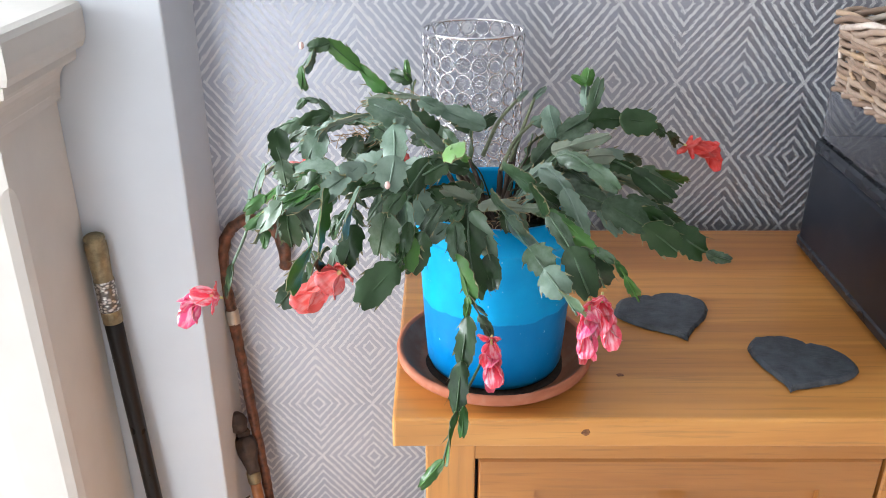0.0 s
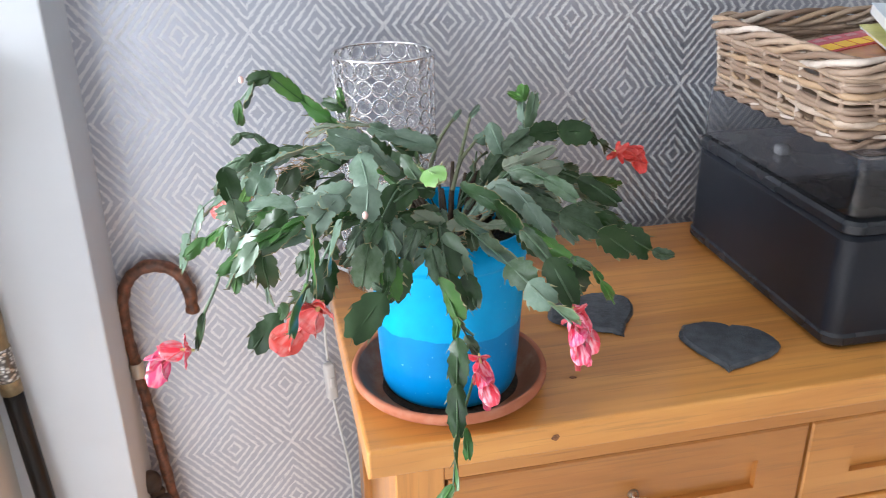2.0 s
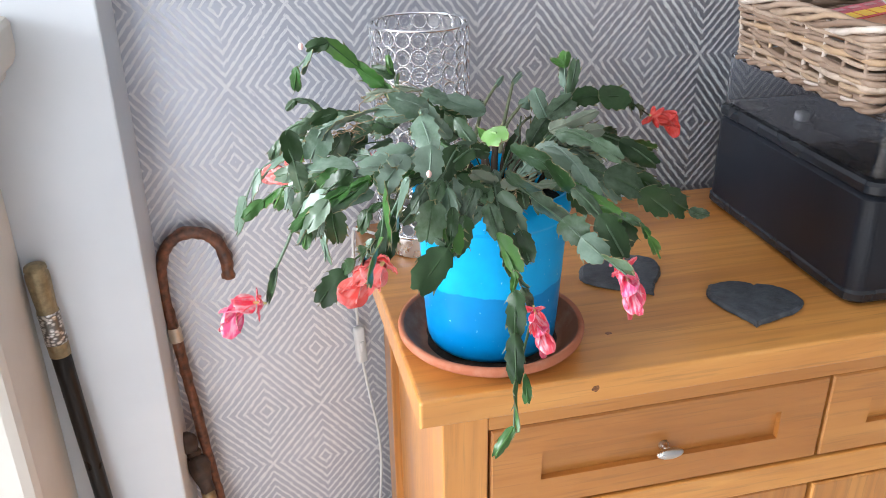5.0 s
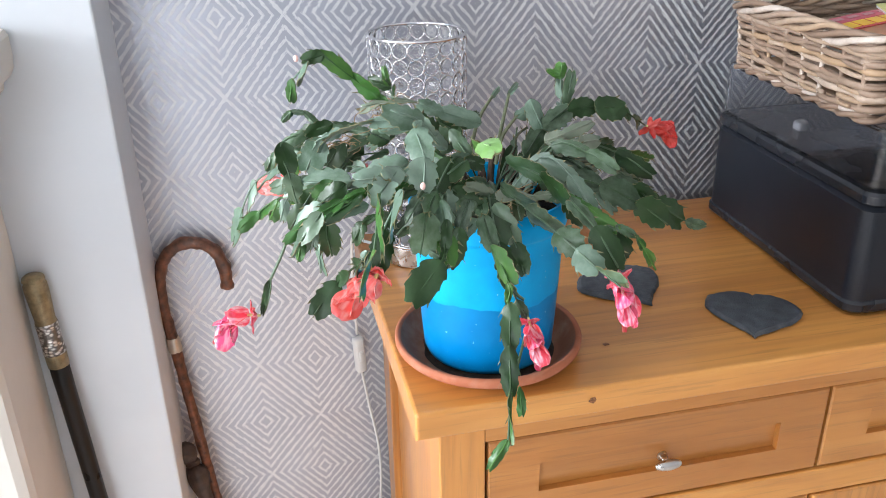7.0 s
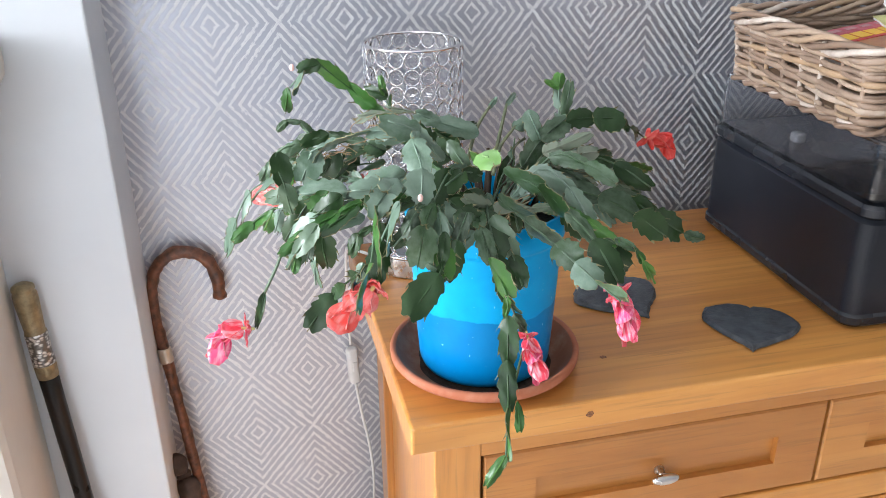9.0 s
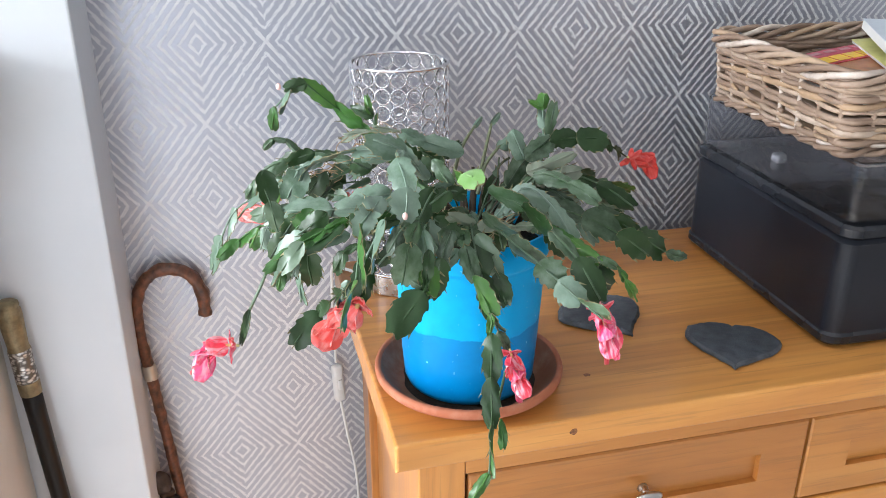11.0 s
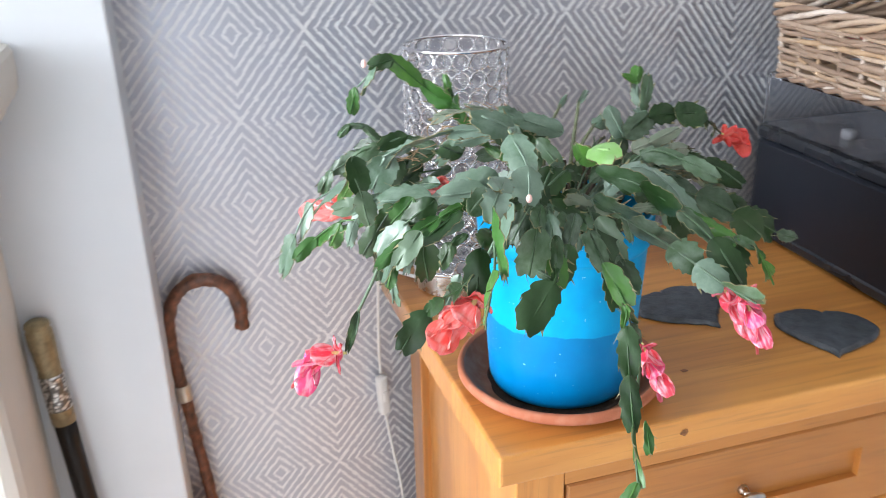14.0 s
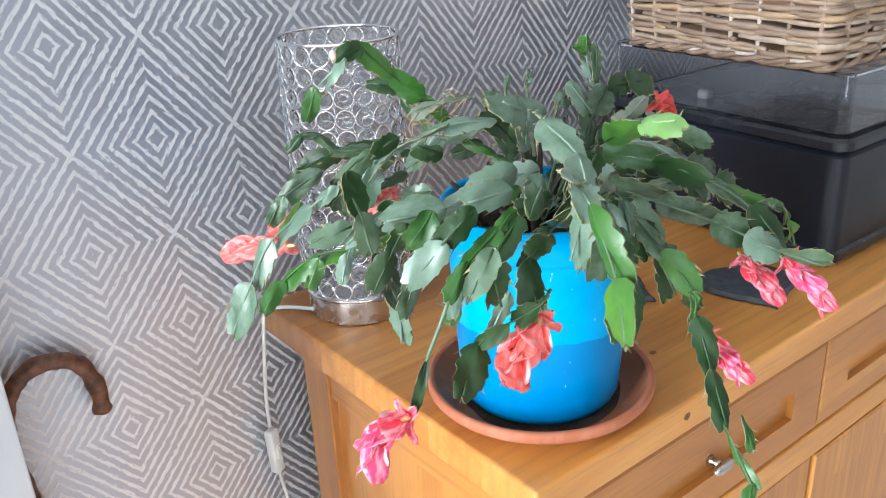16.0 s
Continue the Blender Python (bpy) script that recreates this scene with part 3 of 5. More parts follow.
part("pot_wall", lathe([(0, 0.809), (0.063, 0.809), (0.0695, 0.8115), (0.0722, 0.818), (0.0745, 0.85), (0.0772, 0.90), (0.0805, 0.962), (0.0809, 0.9645), (0.0830, 0.9660), (0.0838, 0.969), (0.0855, 0.996), (0.0850, POTRIM), (0.0822, POTRIM), (0.0812, 0.992), (0.0775, 0.955)], (PCX, PCY), 80, wobble=0.004), GLAZE.mat, pot)
for k in range(4):
    a = radians(20 + 90 * k)
    part("foot", block(PCX + 0.052 * math.cos(a) - 0.008, PCX + 0.052 * math.cos(a) + 0.008, PCY + 0.052 * math.sin(a) - 0.008, PCY + 0.052 * math.sin(a) + 0.008, TOP + 0.005, 0.8095, 0.001), GLAZE.mat, pot)
soil = lathe([(0, 0.972), (0.02, 0.974), (0.04, 0.972), (0.06, 0.969), (0.0775, 0.966)], (PCX, PCY), 40)
for v in soil.verts:
    v.co.z += 0.006 * noise.noise(v.co * 70) + 0.003 * noise.noise(v.co * 210)
part("soil", soil, SOIL, pot, "dark dry potting soil")

# ---- candle holder ----
CX, CY, CR, CTOP = 0.0840, -0.132, 0.0630, 1.108
holder = thing("crystal_candle_lamp", (CX, CY, TOP), "tall chrome wire cylinder lamp set with clear crystals", "table lamp")
part("base", lathe([(0, TOP + 0.0005), (0.0575, TOP + 0.0005), (0.059, TOP + 0.002), (0.059, TOP + 0.027), (0.057, TOP + 0.029), (0, TOP + 0.029)], (CX, CY), 96), STEEL, holder, "brushed steel drum base", smooth=False)
part("base_rim", lathe([(0.056, TOP + 0.0292), (0.0612, TOP + 0.0292), (0.0622, TOP + 0.031), (0.0612, TOP + 0.033), (0.056, TOP + 0.033)], (CX, CY), 64), CHROME, holder)
hoop = [Vector((CX + CR * math.cos(2 * math.pi * k / 64), CY + CR * math.sin(2 * math.pi * k / 64), CTOP)) for k in range(64)]
part("top_hoop", tube(hoop, 0.0019, 8, closed=True), CHROME, holder, "chrome wire hoop")
RINGS, ROWS_UP = 20, 13
pitch_up = (CTOP - TOP - 0.034) / ROWS_UP
rr = 0.5 * min(2 * math.pi * CR / RINGS, pitch_up) - 0.0002
ring_mesh = mesh_of("wire_ring", tube([Vector((rr * math.cos(2 * math.pi * k / 20), rr * math.sin(2 * math.pi * k / 20), 0)) for k in range(20)], 0.00088, 6, closed=True), CHROME)
br = rr - 0.0010
bead = lathe([(0, -0.0018), (br * 0.42, -0.0017), (br * 0.78, -0.0011), (br, 0.0), (br * 0.78, 0.0011), (br * 0.42, 0.0017), (0, 0.0018)], steps=12)
bead_mesh = mesh_of("crystal", bead, CRYSTAL, smooth=False)
for j in range(ROWS_UP):
    for k in range(RINGS):
        a = 360 * (k + 0.3) / RINGS
        m = pose(CX, CY, TOP + 0.034 + pitch_up * (j + 0.5), 0, 0, a) @ pose(CR, 0, 0, 0, 90, 0)
        under(new("wire_ring", ring_mesh), holder, m)
        under(new("crystal", bead_mesh), holder, m @ pose(0, 0, 0, 0, 0, random.uniform(0, 36)))

# white flex with an inline switch
flex = thing("lamp_flex", (-0.004, -0.05, 0.0), "white lamp flex with an inline rocker switch", "cable")
part("cord", tube(smooth_path([(CX - 0.057, CY + 0.012, TOP + 0.008), (0.012, -0.090, TOP + 0.0040), (-0.004, -0.076, TOP + 0.0036), (-0.0085, -0.064, TOP - 0.004), (-0.009, -0.050, 0.74), (-0.007, -0.030, 0.66), (-0.006, -0.026, 0.615)], 8), 0.0023, 8), WHITE_PLASTIC, flex)
part("cord", tube(smooth_path([(-0.002, -0.025, 0.543), (0.006, -0.027, 0.48), (0.017, -0.030, 0.40), (0.018, -0.034, 0.32), (0.004, -0.045, 0.20), (-0.02, -0.06, 0.10), (0.02, -0.05, 0.004), (0.10, -0.05, 0.004)], 8), 0.0023, 8), WHITE_PLASTIC, flex)
sw = block(-0.0085, 0.0085, -0.007, 0.007, -0.033, 0.033, 0.004, 3)
bmesh.ops.transform(sw, matrix=pose(-0.004, -0.025, 0.576, 0, -3, 20), verts=sw.verts)
switch = part("switch", sw, WHITE_PLASTIC, flex, "white inline switch body")
rk = block(-0.0038, 0.0038, -0.0090, -0.006, -0.009, 0.009, 0.0012, 2)
bmesh.ops.transform(rk, matrix=pose(-0.004, -0.025, 0.576, 0, -3, 20), verts=rk.verts)
part("rocker", rk, WHITE_PLASTIC, switch)

# ---- wicker basket with magazines ----
WILLOW = Nodes("willow", Roughness=0.5, Specular_IOR_Level=0.4)
_r = WILLOW.random()
_w = WILLOW.ramp(_r, (0.0, (0.21, 0.137, 0.096)), (0.35, (0.33, 0.232, 0.170)), (0.65, (0.40, 0.303, 0.235)), (0.86, (0.42, 0.280, 0.170)), (1.0, (0.62, 0.54, 0.48)))
_p = WILLOW.world()
WILLOW.set("Base Color", WILLOW.mix(WILLOW.ramp(WILLOW.noise(_p, 60.0, 4.0), (0.45, 0.0), (0.75, 0.5)), _w, (0.27, 0.175, 0.115)))
WILLOW.bump(WILLOW.noise(_p, 260.0, 3.0), 0.3, 0.0008)
basket = thing("wicker_basket", (0.72, -0.290, 1.0335), "shallow brown wicker basket with a braided rim", "basket")
BX0, BX1, BY0, BY1, BZ0, BZ1 = 0.538, 0.950, -0.424, -0.138, 1.0330, 1.122
FLARE = 0.007


def basket_point(s, h, out):
    """A place on the basket's side: s round the plan (0..1), h up it (0..1), out from it in metres."""
    f = FLARE * h
    x0, x1, y0, y1, r = BX0 - f, BX1 + f, BY0 - f, BY1 + f, 0.016
    lx, ly, arc = x1 - x0 - 2 * r, y1 - y0 - 2 * r, math.pi * r / 2
    d = (s % 1.0) * 2 * (lx + ly + 2 * arc)
    for cx, cy, a0, length, dx, dy in ((x0 + r, y0, 270, lx, 1, 0), (x1, y0 + r, 0, ly, 0, 1), (x1 - r, y1, 90, lx, -1, 0), (x0, y1 - r, 180, ly, 0, -1)):
        if d <= length:
            nx, ny = dy, -dx
            return Vector((cx + dx * d + nx * out, cy + dy * d + ny * out, BZ0 + h * (BZ1 - BZ0)))
        d -= length
        if d <= arc:
            a = radians(a0) + d / r
            ex, ey = cx + dx * length, cy + dy * length
            ox, oy = ex - dy * r, ey + dx * r
            return Vector((ox + (r + out) * math.cos(a), oy + (r + out) * math.sin(a), BZ0 + h * (BZ1 - BZ0)))
        d -= arc
    return Vector((x0, y0, BZ0))


STAKES = 36
wr = random.Random(11)
for k in range(STAKES):
    s = (k + 0.5) / STAKES
    part("stake", tube(smooth_path([basket_point(s, h, 0.0) + Vector((0, 0, 0)) for h in (0.02, 0.5, 1.0)], 3), 0.0030, 6), WILLOW.mat, basket)
COURSES = 16
for row in range(COURSES):
    s = wr.random()
    end = s + 1.0
    while s < end:
        span = min(wr.uniform(0.20, 0.42), end - s + 0.03)
        size, drift = wr.uniform(0.0025, 0.0044), wr.uniform(-0.20, 0.08)
        steps = max(12, int(span * STAKES * 6))
        path = []
        for i in range(steps + 1):
            q = i / steps
            ss = s + span * q
            wave = math.cos(math.pi * (ss * STAKES + row)) * 0.0034
            h = 0.045 + 0.90 * row / (COURSES - 1) + drift * (q - 0.5) + 0.035 * noise.noise((ss * 22, row * 3.1, 0.3))
            path.append(basket_point(ss, min(max(h, 0.035), 0.99), wave + 0.001 * noise.noise((ss * 60, row, 5.0))))
        part("willow_rod", tube(path, lambda q, z=size: z * (0.75 + 0.25 * math.sin(math.pi * q) ** 0.5), 7, rough=0.22), WILLOW.mat, basket)
        s += span - 0.02
for strand in range(5):
    path = []
    for i in range(520):
        s = i / 520
        a = 2 * math.pi * (7 * s + strand / 5)
        path.append(basket_point(s, 0.99 + 0.10 * math.sin(a) + 0.02 * noise.noise((s * 40, strand, 2.0)), 0.001 + 0.0072 * math.cos(a)))
    part("rim_braid", tube(path, 0.0039, 7, closed=True, rough=0.22), WILLOW.mat, basket, "thick braided willow rim")
for strand in range(2):
    path = []
    for i in range(420):
        s = i / 420
        a = 2 * math.pi * (20 * s + strand / 2)
        path.append(basket_point(s, 0.055 + 0.035 * math.sin(a), 0.002 + 0.005 * math.cos(a)))
    part("foot_braid", tube(path, 0.0034, 7, closed=True, rough=0.12), WILLOW.mat, basket)
part("bottom", block(BX0 + 0.006, BX1 - 0.006, BY0 + 0.006, BY1 - 0.006, BZ0 + 0.006, BZ0 + 0.012, 0.002), WILLOW.mat, basket)

basket.rotation_euler.z = radians(-2.0)

PAPER = plain("magazine_paper", (0.74, 0.74, 0.73), 0.5, wear=0.04)
PALE = plain("pale_blue_cover", (0.60, 0.66, 0.72), 0.35, wear=0.08, scale=14)
RED = plain("red_cover_print", (0.50, 0.035, 0.05), 0.35, wear=0.15)
PINKRED = plain("pink_red_print", (0.50, 0.07, 0.12), 0.35, wear=0.1)
PALEINK = plain("dull_pink_print", (0.50, 0.24, 0.26), 0.35, wear=0.1)
YELLOW = plain("yellow_cover_print", (0.78, 0.50, 0.03), 0.35, wear=0.12)
PHOTO = Nodes("photo_cover", Roughness=0.3)
_p = PHOTO.world()
PHOTO.set("Base Color", PHOTO.ramp(PHOTO.noise(_p, 24.0, 5.0), (0.3, (0.20, 0.10, 0.05)), (0.45, (0.42, 0.15, 0.06)), (0.6, (0.46, 0.24, 0.09)), (0.75, (0.30, 0.30, 0.08))))


def magazine(m, w, l, t, cover, label):
    """A floppy magazine: a stack of pages under a bent cover."""
    mag = thing("magazine", m.translation, label, "magazine", "magazines in the basket")

    def sheet(u0, u1, v0, v1, z0, z1):
        bm = bmesh.new()
        top, low = [], []
        for i in range(9):
            for row, z in ((top, z1), (low, z0)):
                u = u0 + (u1 - u0) * i / 8
                sag = -0.010 * ((u / w) ** 2)
                row.append([bm.verts.new(m @ Vector((u, v, z + sag))) for v in (v0, v1)])
        for i in range(8):
            bm.faces.new((top[i][0], top[i + 1][0], top[i + 1][1], top[i][1]))
            bm.faces.new((low[i][1], low[i + 1][1], low[i + 1][0], low[i][0]))
            bm.faces.new((low[i][0], low[i + 1][0], top[i + 1][0], top[i][0]))
            bm.faces.new((top[i][1], top[i + 1][1], low[i + 1][1], low[i][1]))
        for e in (0, 8):
            bm.faces.new((low[e][1], low[e][0], top[e][0], top[e][1]))
        return bm

    part("page_block", sheet(-w / 2, w / 2, -l / 2, l / 2, 0, t), PAPER, mag, smooth=False)
    face = part("cover", sheet(-w / 2 - 0.001, w / 2 + 0.001, -l / 2 - 0.001, l / 2 + 0.001, t + 0.0002, t + 0.0010), cover, mag, smooth=False)
    return mag, face, sheet


mag, face, sheet = magazine(pose(0.672, -0.300, 1.098, 2, -6, 4), 0.20, 0.205, 0.006, PHOTO.mat, "glossy magazine with a red and yellow printed cover")
part("title_band", sheet(-0.098, 0.098, 0.078, 0.1015, 0.0072, 0.0080), PINKRED, face, "red band with unreadable print", smooth=False)
part("title_print", sheet(-0.098, 0.098, 0.044, 0.0775, 0.0072, 0.0080), RED, face, "red band with yellow unreadable print", smooth=False)
for k in range(7):
    part("print_bar", sheet(-0.085 + 0.021 * k, -0.067 + 0.021 * k, 0.050, 0.073, 0.0081, 0.0086), YELLOW, face, smooth=False)
    part("print_bar", sheet(-0.085 + 0.024 * k, -0.069 + 0.024 * k, 0.086, 0.095, 0.0081, 0.0086), PALEINK, face, smooth=False)
magazine(pose(0.752, -0.304, 1.114, 3, -2, -22), 0.16, 0.195, 0.0035, plain("lime_cover", (0.62, 0.60, 0.22), 0.35, wear=0.2, scale=30), "thin pale yellow-green leaflet")
magazine(pose(0.760, -0.300, 1.123, 4, 3, -26), 0.16, 0.20, 0.012, PALE, "thick catalogue with a pale blue-white cover")

# ---- sticks ----
ROSEWOOD = plain("knobbly_brown_wood", (0.135, 0.050, 0.024), 0.40, wear=0.8, scale=85, bump=0.5)
DARKWOOD = plain("carved_dark_wood", (0.055, 0.034, 0.026), 0.55, wear=0.4, scale=80, bump=0.3)
EBONY = plain("black_lacquer", (0.012, 0.010, 0.009), 0.30, wear=0.2, scale=4, Specular_IOR_Level=0.22)
SILVERWORK = Nodes("chased_silver", Metallic=0.9, Roughness=0.32)
_v = SILVERWORK.node("TexVoronoi", Vector=SILVERWORK.world((1, 1, 1.6)), Scale=170.0)
SILVERWORK.set("Base Color", SILVERWORK.ramp(_v, (0.25, (0.68, 0.66, 0.63)), (0.6, (0.16, 0.15, 0.14))))
SILVERWORK.bump(_v, 0.8, 0.0015)


def on_stick(rows, top, foot, steps=20):
    """A turned form along the line from top to foot; rows of (radius, metres below the top)."""
    a, b = Vector(top), Vector(foot)
    bm = lathe([(r, -d) for r, d in rows], steps=steps)
    turn = (a - b).to_track_quat("Z", "Y").to_matrix().to_4x4()
    bmesh.ops.transform(bm, matrix=Matrix.Translation(a) @ turn, verts=bm.verts)
    return bm


# crook-handled stick in the corner of the alcove
crook = thing("crook_walking_stick", (-0.227, -0.064, 0.0), "brown knobbly wooden walking stick with a crook handle", "walking stick")
shaft = [(-0.1966, -0.019, 0.7215), (-0.1964, -0.0196, 0.7562), (-0.2094, -0.0191, 0.787), (-0.2368, -0.0183, 0.8018), (-0.2664, -0.018, 0.7938), (-0.2858, -0.0185, 0.7669), (-0.2932, -0.0195, 0.7162)]
shaft += [(-0.293 + 0.066 * k / 10, -0.020 - 0.044 * k / 10, 0.716 * (1 - k / 10)) for k in range(1, 11)]
bm = tube(smooth_path(shaft, 7), lambda q: 0.0092 - 0.0022 * q + 0.0011 * max(0.0, math.sin(95 * q + 2 * math.sin(31 * q))) ** 3, 12, rough=0.30)
part("shaft", bm, ROSEWOOD, crook)
ca, cb = Vector((-0.2872, -0.0236, 0.6503)), Vector((-0.2272, -0.0635, 0.0))
part("collar", on_stick([(0.0, 0), (0.0100, 0.0), (0.0104, 0.002), (0.0104, 0.022), (0.0100, 0.024), (0.0, 0.024)], ca, cb), plain("pale_collar", (0.55, 0.50, 0.43), 0.35, 0.6, wear=0.2), crook, "pale metal collar")

# short stick with a carved dark head standing next to it
carved = thing("carved_head_stick", (-0.218, -0.13, 0.0), "orange-brown stick with a dark carved wooden head", "walking stick")
ct, cf = Vector((-0.2884, -0.0459, 0.4714)), Vector((-0.222, -0.118, 0.0))
way = (cf - ct).normalized()
head = on_stick([(0, 0.045), (0.008, 0.046), (0.0150, 0.052), (0.0172, 0.062), (0.0160, 0.074), (0.0125, 0.090), (0.0105, 0.10), (0.0105, 0.112), (0, 0.112)], ct, cf, 24)
for at, size in (((-0.006, -0.004, -0.020), (0.0185, 0.0170, 0.0200)), ((-0.016, -0.010, -0.034), (0.0085, 0.0080, 0.0110)), ((0.002, 0.0, -0.044), (0.0115, 0.0110, 0.0120)), ((-0.012, -0.008, -0.058), (0.0105, 0.0100, 0.0100)), ((-0.014, -0.012, -0.012), (0.0080, 0.0075, 0.0080))):
    lump = bmesh.new()
    bmesh.ops.create_uvsphere(lump, u_segments=20, v_segments=14, radius=1.0, matrix=Matrix.Translation(ct + Vector(at)) @ Matrix.Diagonal((*size, 1)))
    joined(head, lump)
for v in head.verts:
    v.co += 0.0042 * Vector((noise.noise(v.co * 95), noise.noise(v.co * 95 + Vector((9, 0, 0))), 0.6 * noise.noise(v.co * 110)))
part("head", head, DARKWOOD, carved, "dark carved wooden head")
part("collar", on_stick([(0, 0), (0.0108, 0), (0.0112, 0.002), (0.0112, 0.018), (0.0108, 0.020), (0, 0.020)], ct + way * 0.112, cf), BRASS, carved, "brass collar")
part("shaft", tube(smooth_path([ct + way * 0.132, ct + way * 0.26, cf], 8), 0.0092, 12, rough=0.05), plain("orange_wood", (0.30, 0.115, 0.04), 0.35, wear=0.3, scale=50), carved)
loop = [ct + way * 0.15 + Vector((-0.010 - 0.018 * math.sin(math.pi * k / 12) , -0.012, -0.045 * k / 12)) for k in range(13)]
part("wrist_loop", tube(loop, 0.0016, 6), DARKWOOD, carved, "thin leather wrist loop")

# black stick with a silver and brass handle, in the angle of the fire surround
black = thing("black_walking_stick", (-0.379, -0.180, 0.0), "black lacquered stick with an ornate brass and silver handle", "walking stick")
bt, bf = Vector((-0.4255, -0.1525, 0.840)), Vector((-0.379, -0.180, 0.0))
part("knob", on_stick([(0, 0), (0.009, 0.001), (0.0135, 0.004), (0.0145, 0.008), (0.0125, 0.011), (0.0148, 0.014), (0.0152, 0.024), (0.0140, 0.045), (0.0128, 0.066), (0.0138, 0.068), (0.0138, 0.072), (0, 0.072)], bt, bf, 28), BRASS, black, "worn brass knob handle")
bw = (bf - bt).normalized()
part("sleeve", on_stick([(0, 0), (0.0140, 0), (0.0146, 0.003), (0.0140, 0.006), (0.0140, 0.040), (0.0148, 0.043), (0.0140, 0.046), (0, 0.046)], bt + bw * 0.0690, bf, 28), SILVERWORK.mat, black, "chased silver sleeve")
part("ferrule", on_stick([(0, 0), (0.0135, 0), (0.0140, 0.002), (0.0136, 0.020), (0, 0.020)], bt + bw * 0.1145, bf, 28), BRASS, black, "brass ferrule")
part("shaft", tube(smooth_path([bt + bw * 0.1340, bt + bw * 0.45, bf], 10), lambda q: 0.0128 - 0.003 * q, 16), EBONY, black)

# ---- christmas cactus ----
cactus = thing("christmas_cactus", (PCX, PCY, 0.972), "sprawling green christmas cactus with wilting coral-pink flowers", "plant")


def leaf_material(name, greens, dust_sheen, rough, sheen):
    n = Nodes(name)
    p, rnd = n.place(), n.random()
    step = 1.0 / (len(greens) - 1)
    green = n.ramp(rnd, *((k * step, g) for k, g in enumerate(greens)))
    # blotches of the second colour; on mature and pale joints they paint in skylight sheen
    blotch = n.ramp(n.noise(n.node("VectorMath", props={"operation": "ADD"}, i0=p, i1=n.node("CombineXYZ", X=n.math("MULTIPLY", rnd, 40.0))), 2.4, 6.0, 0.65), (0.38, 0.0), (0.70, 0.8))
    x = n.tree.nodes.new("ShaderNodeSeparateXYZ")
    n.tree.links.new(p, x.inputs[0])
    rib = n.ramp(n.math("ABSOLUTE", x.outputs[0]), (0.0, 0.06), (0.035, 0.0))
    tone = n.mix(blotch, green, dust_sheen)
    tone = n.mix(rib, tone, tuple(min(1, 1.5 * c + 0.02) for c in greens[-1]))
    n.set("Base Color", tone)
    n.set("Roughness", n.ramp(n.noise(p, 4.0, 3.0), (0.3, rough - 0.08), (0.7, rough + 0.10)))
    n.set("Specular IOR Level", sheen)
    n.bump(n.math("ADD", n.noise(p, 5.0, 3.0), n.math("MULTIPLY", n.noise(p, 30.0, 2.0), 0.35)), 0.10, 0.0010)
    return n.mat


LEAF_MATS = {
    "LEAF": leaf_material("mature_leaf", [(0.005, 0.024, 0.003), (0.011, 0.044, 0.007), (0.028, 0.076, 0.020), (0.070, 0.122, 0.062)], (0.104, 0.158, 0.106), 0.40, 0.62),
    # darker copy of the mature green, with shade painted into it
    "DARK": leaf_material("shaded_leaf", [(0.005, 0.024, 0.004), (0.011, 0.040, 0.007), (0.020, 0.058, 0.013)], (0.026, 0.060, 0.018), 0.38, 0.42),
    "YOUNG": leaf_material("young_leaf", [(0.012, 0.062, 0.005), (0.026, 0.105, 0.010), (0.070, 0.185, 0.024)], (0.040, 0.110, 0.028), 0.38, 0.45),
    "BRIGHT": leaf_material("new_leaf", [(0.14, 0.29, 0.07), (0.18, 0.33, 0.10), (0.22, 0.37, 0.13)], (0.20, 0.32, 0.15), 0.36, 0.5),
    # glaucous green, lightened further to paint in the window's sheen
    "PALE": leaf_material("glaucous_sheen_leaf", [(0.055, 0.112, 0.060), (0.092, 0.158, 0.104), (0.145, 0.208, 0.160)], (0.165, 0.235, 0.185), 0.38, 0.7),
    "DRY": leaf_material("fading_leaf", [(0.10, 0.15, 0.085), (0.14, 0.185, 0.125), (0.20, 0.235, 0.18)], (0.20, 0.21, 0.16), 0.5, 0.5),
    "WOODY": plain("grey_green_stem", (0.13, 0.15, 0.085), 0.6, wear=0.3, scale=160),
}
LEAF_MATS["THIN"] = LEAF_MATS["LEAF"]
LEAF_MATS["EDGE"] = LEAF_MATS["LEAF"]
LEAF_MATS["SLIM"] = LEAF_MATS["DARK"]
LEAF, DARK, YOUNG, BRIGHT, PALE, DRY, WOODY, THIN, EDGE, SLIM = LEAF_MATS
MARGIN = plain("corky_leaf_margin", (0.19, 0.17, 0.085), 0.6, wear=0.4, scale=150)
ROOM = Vector((-0.12, -1.2, 1.45))
leaf_rng = random.Random(5)


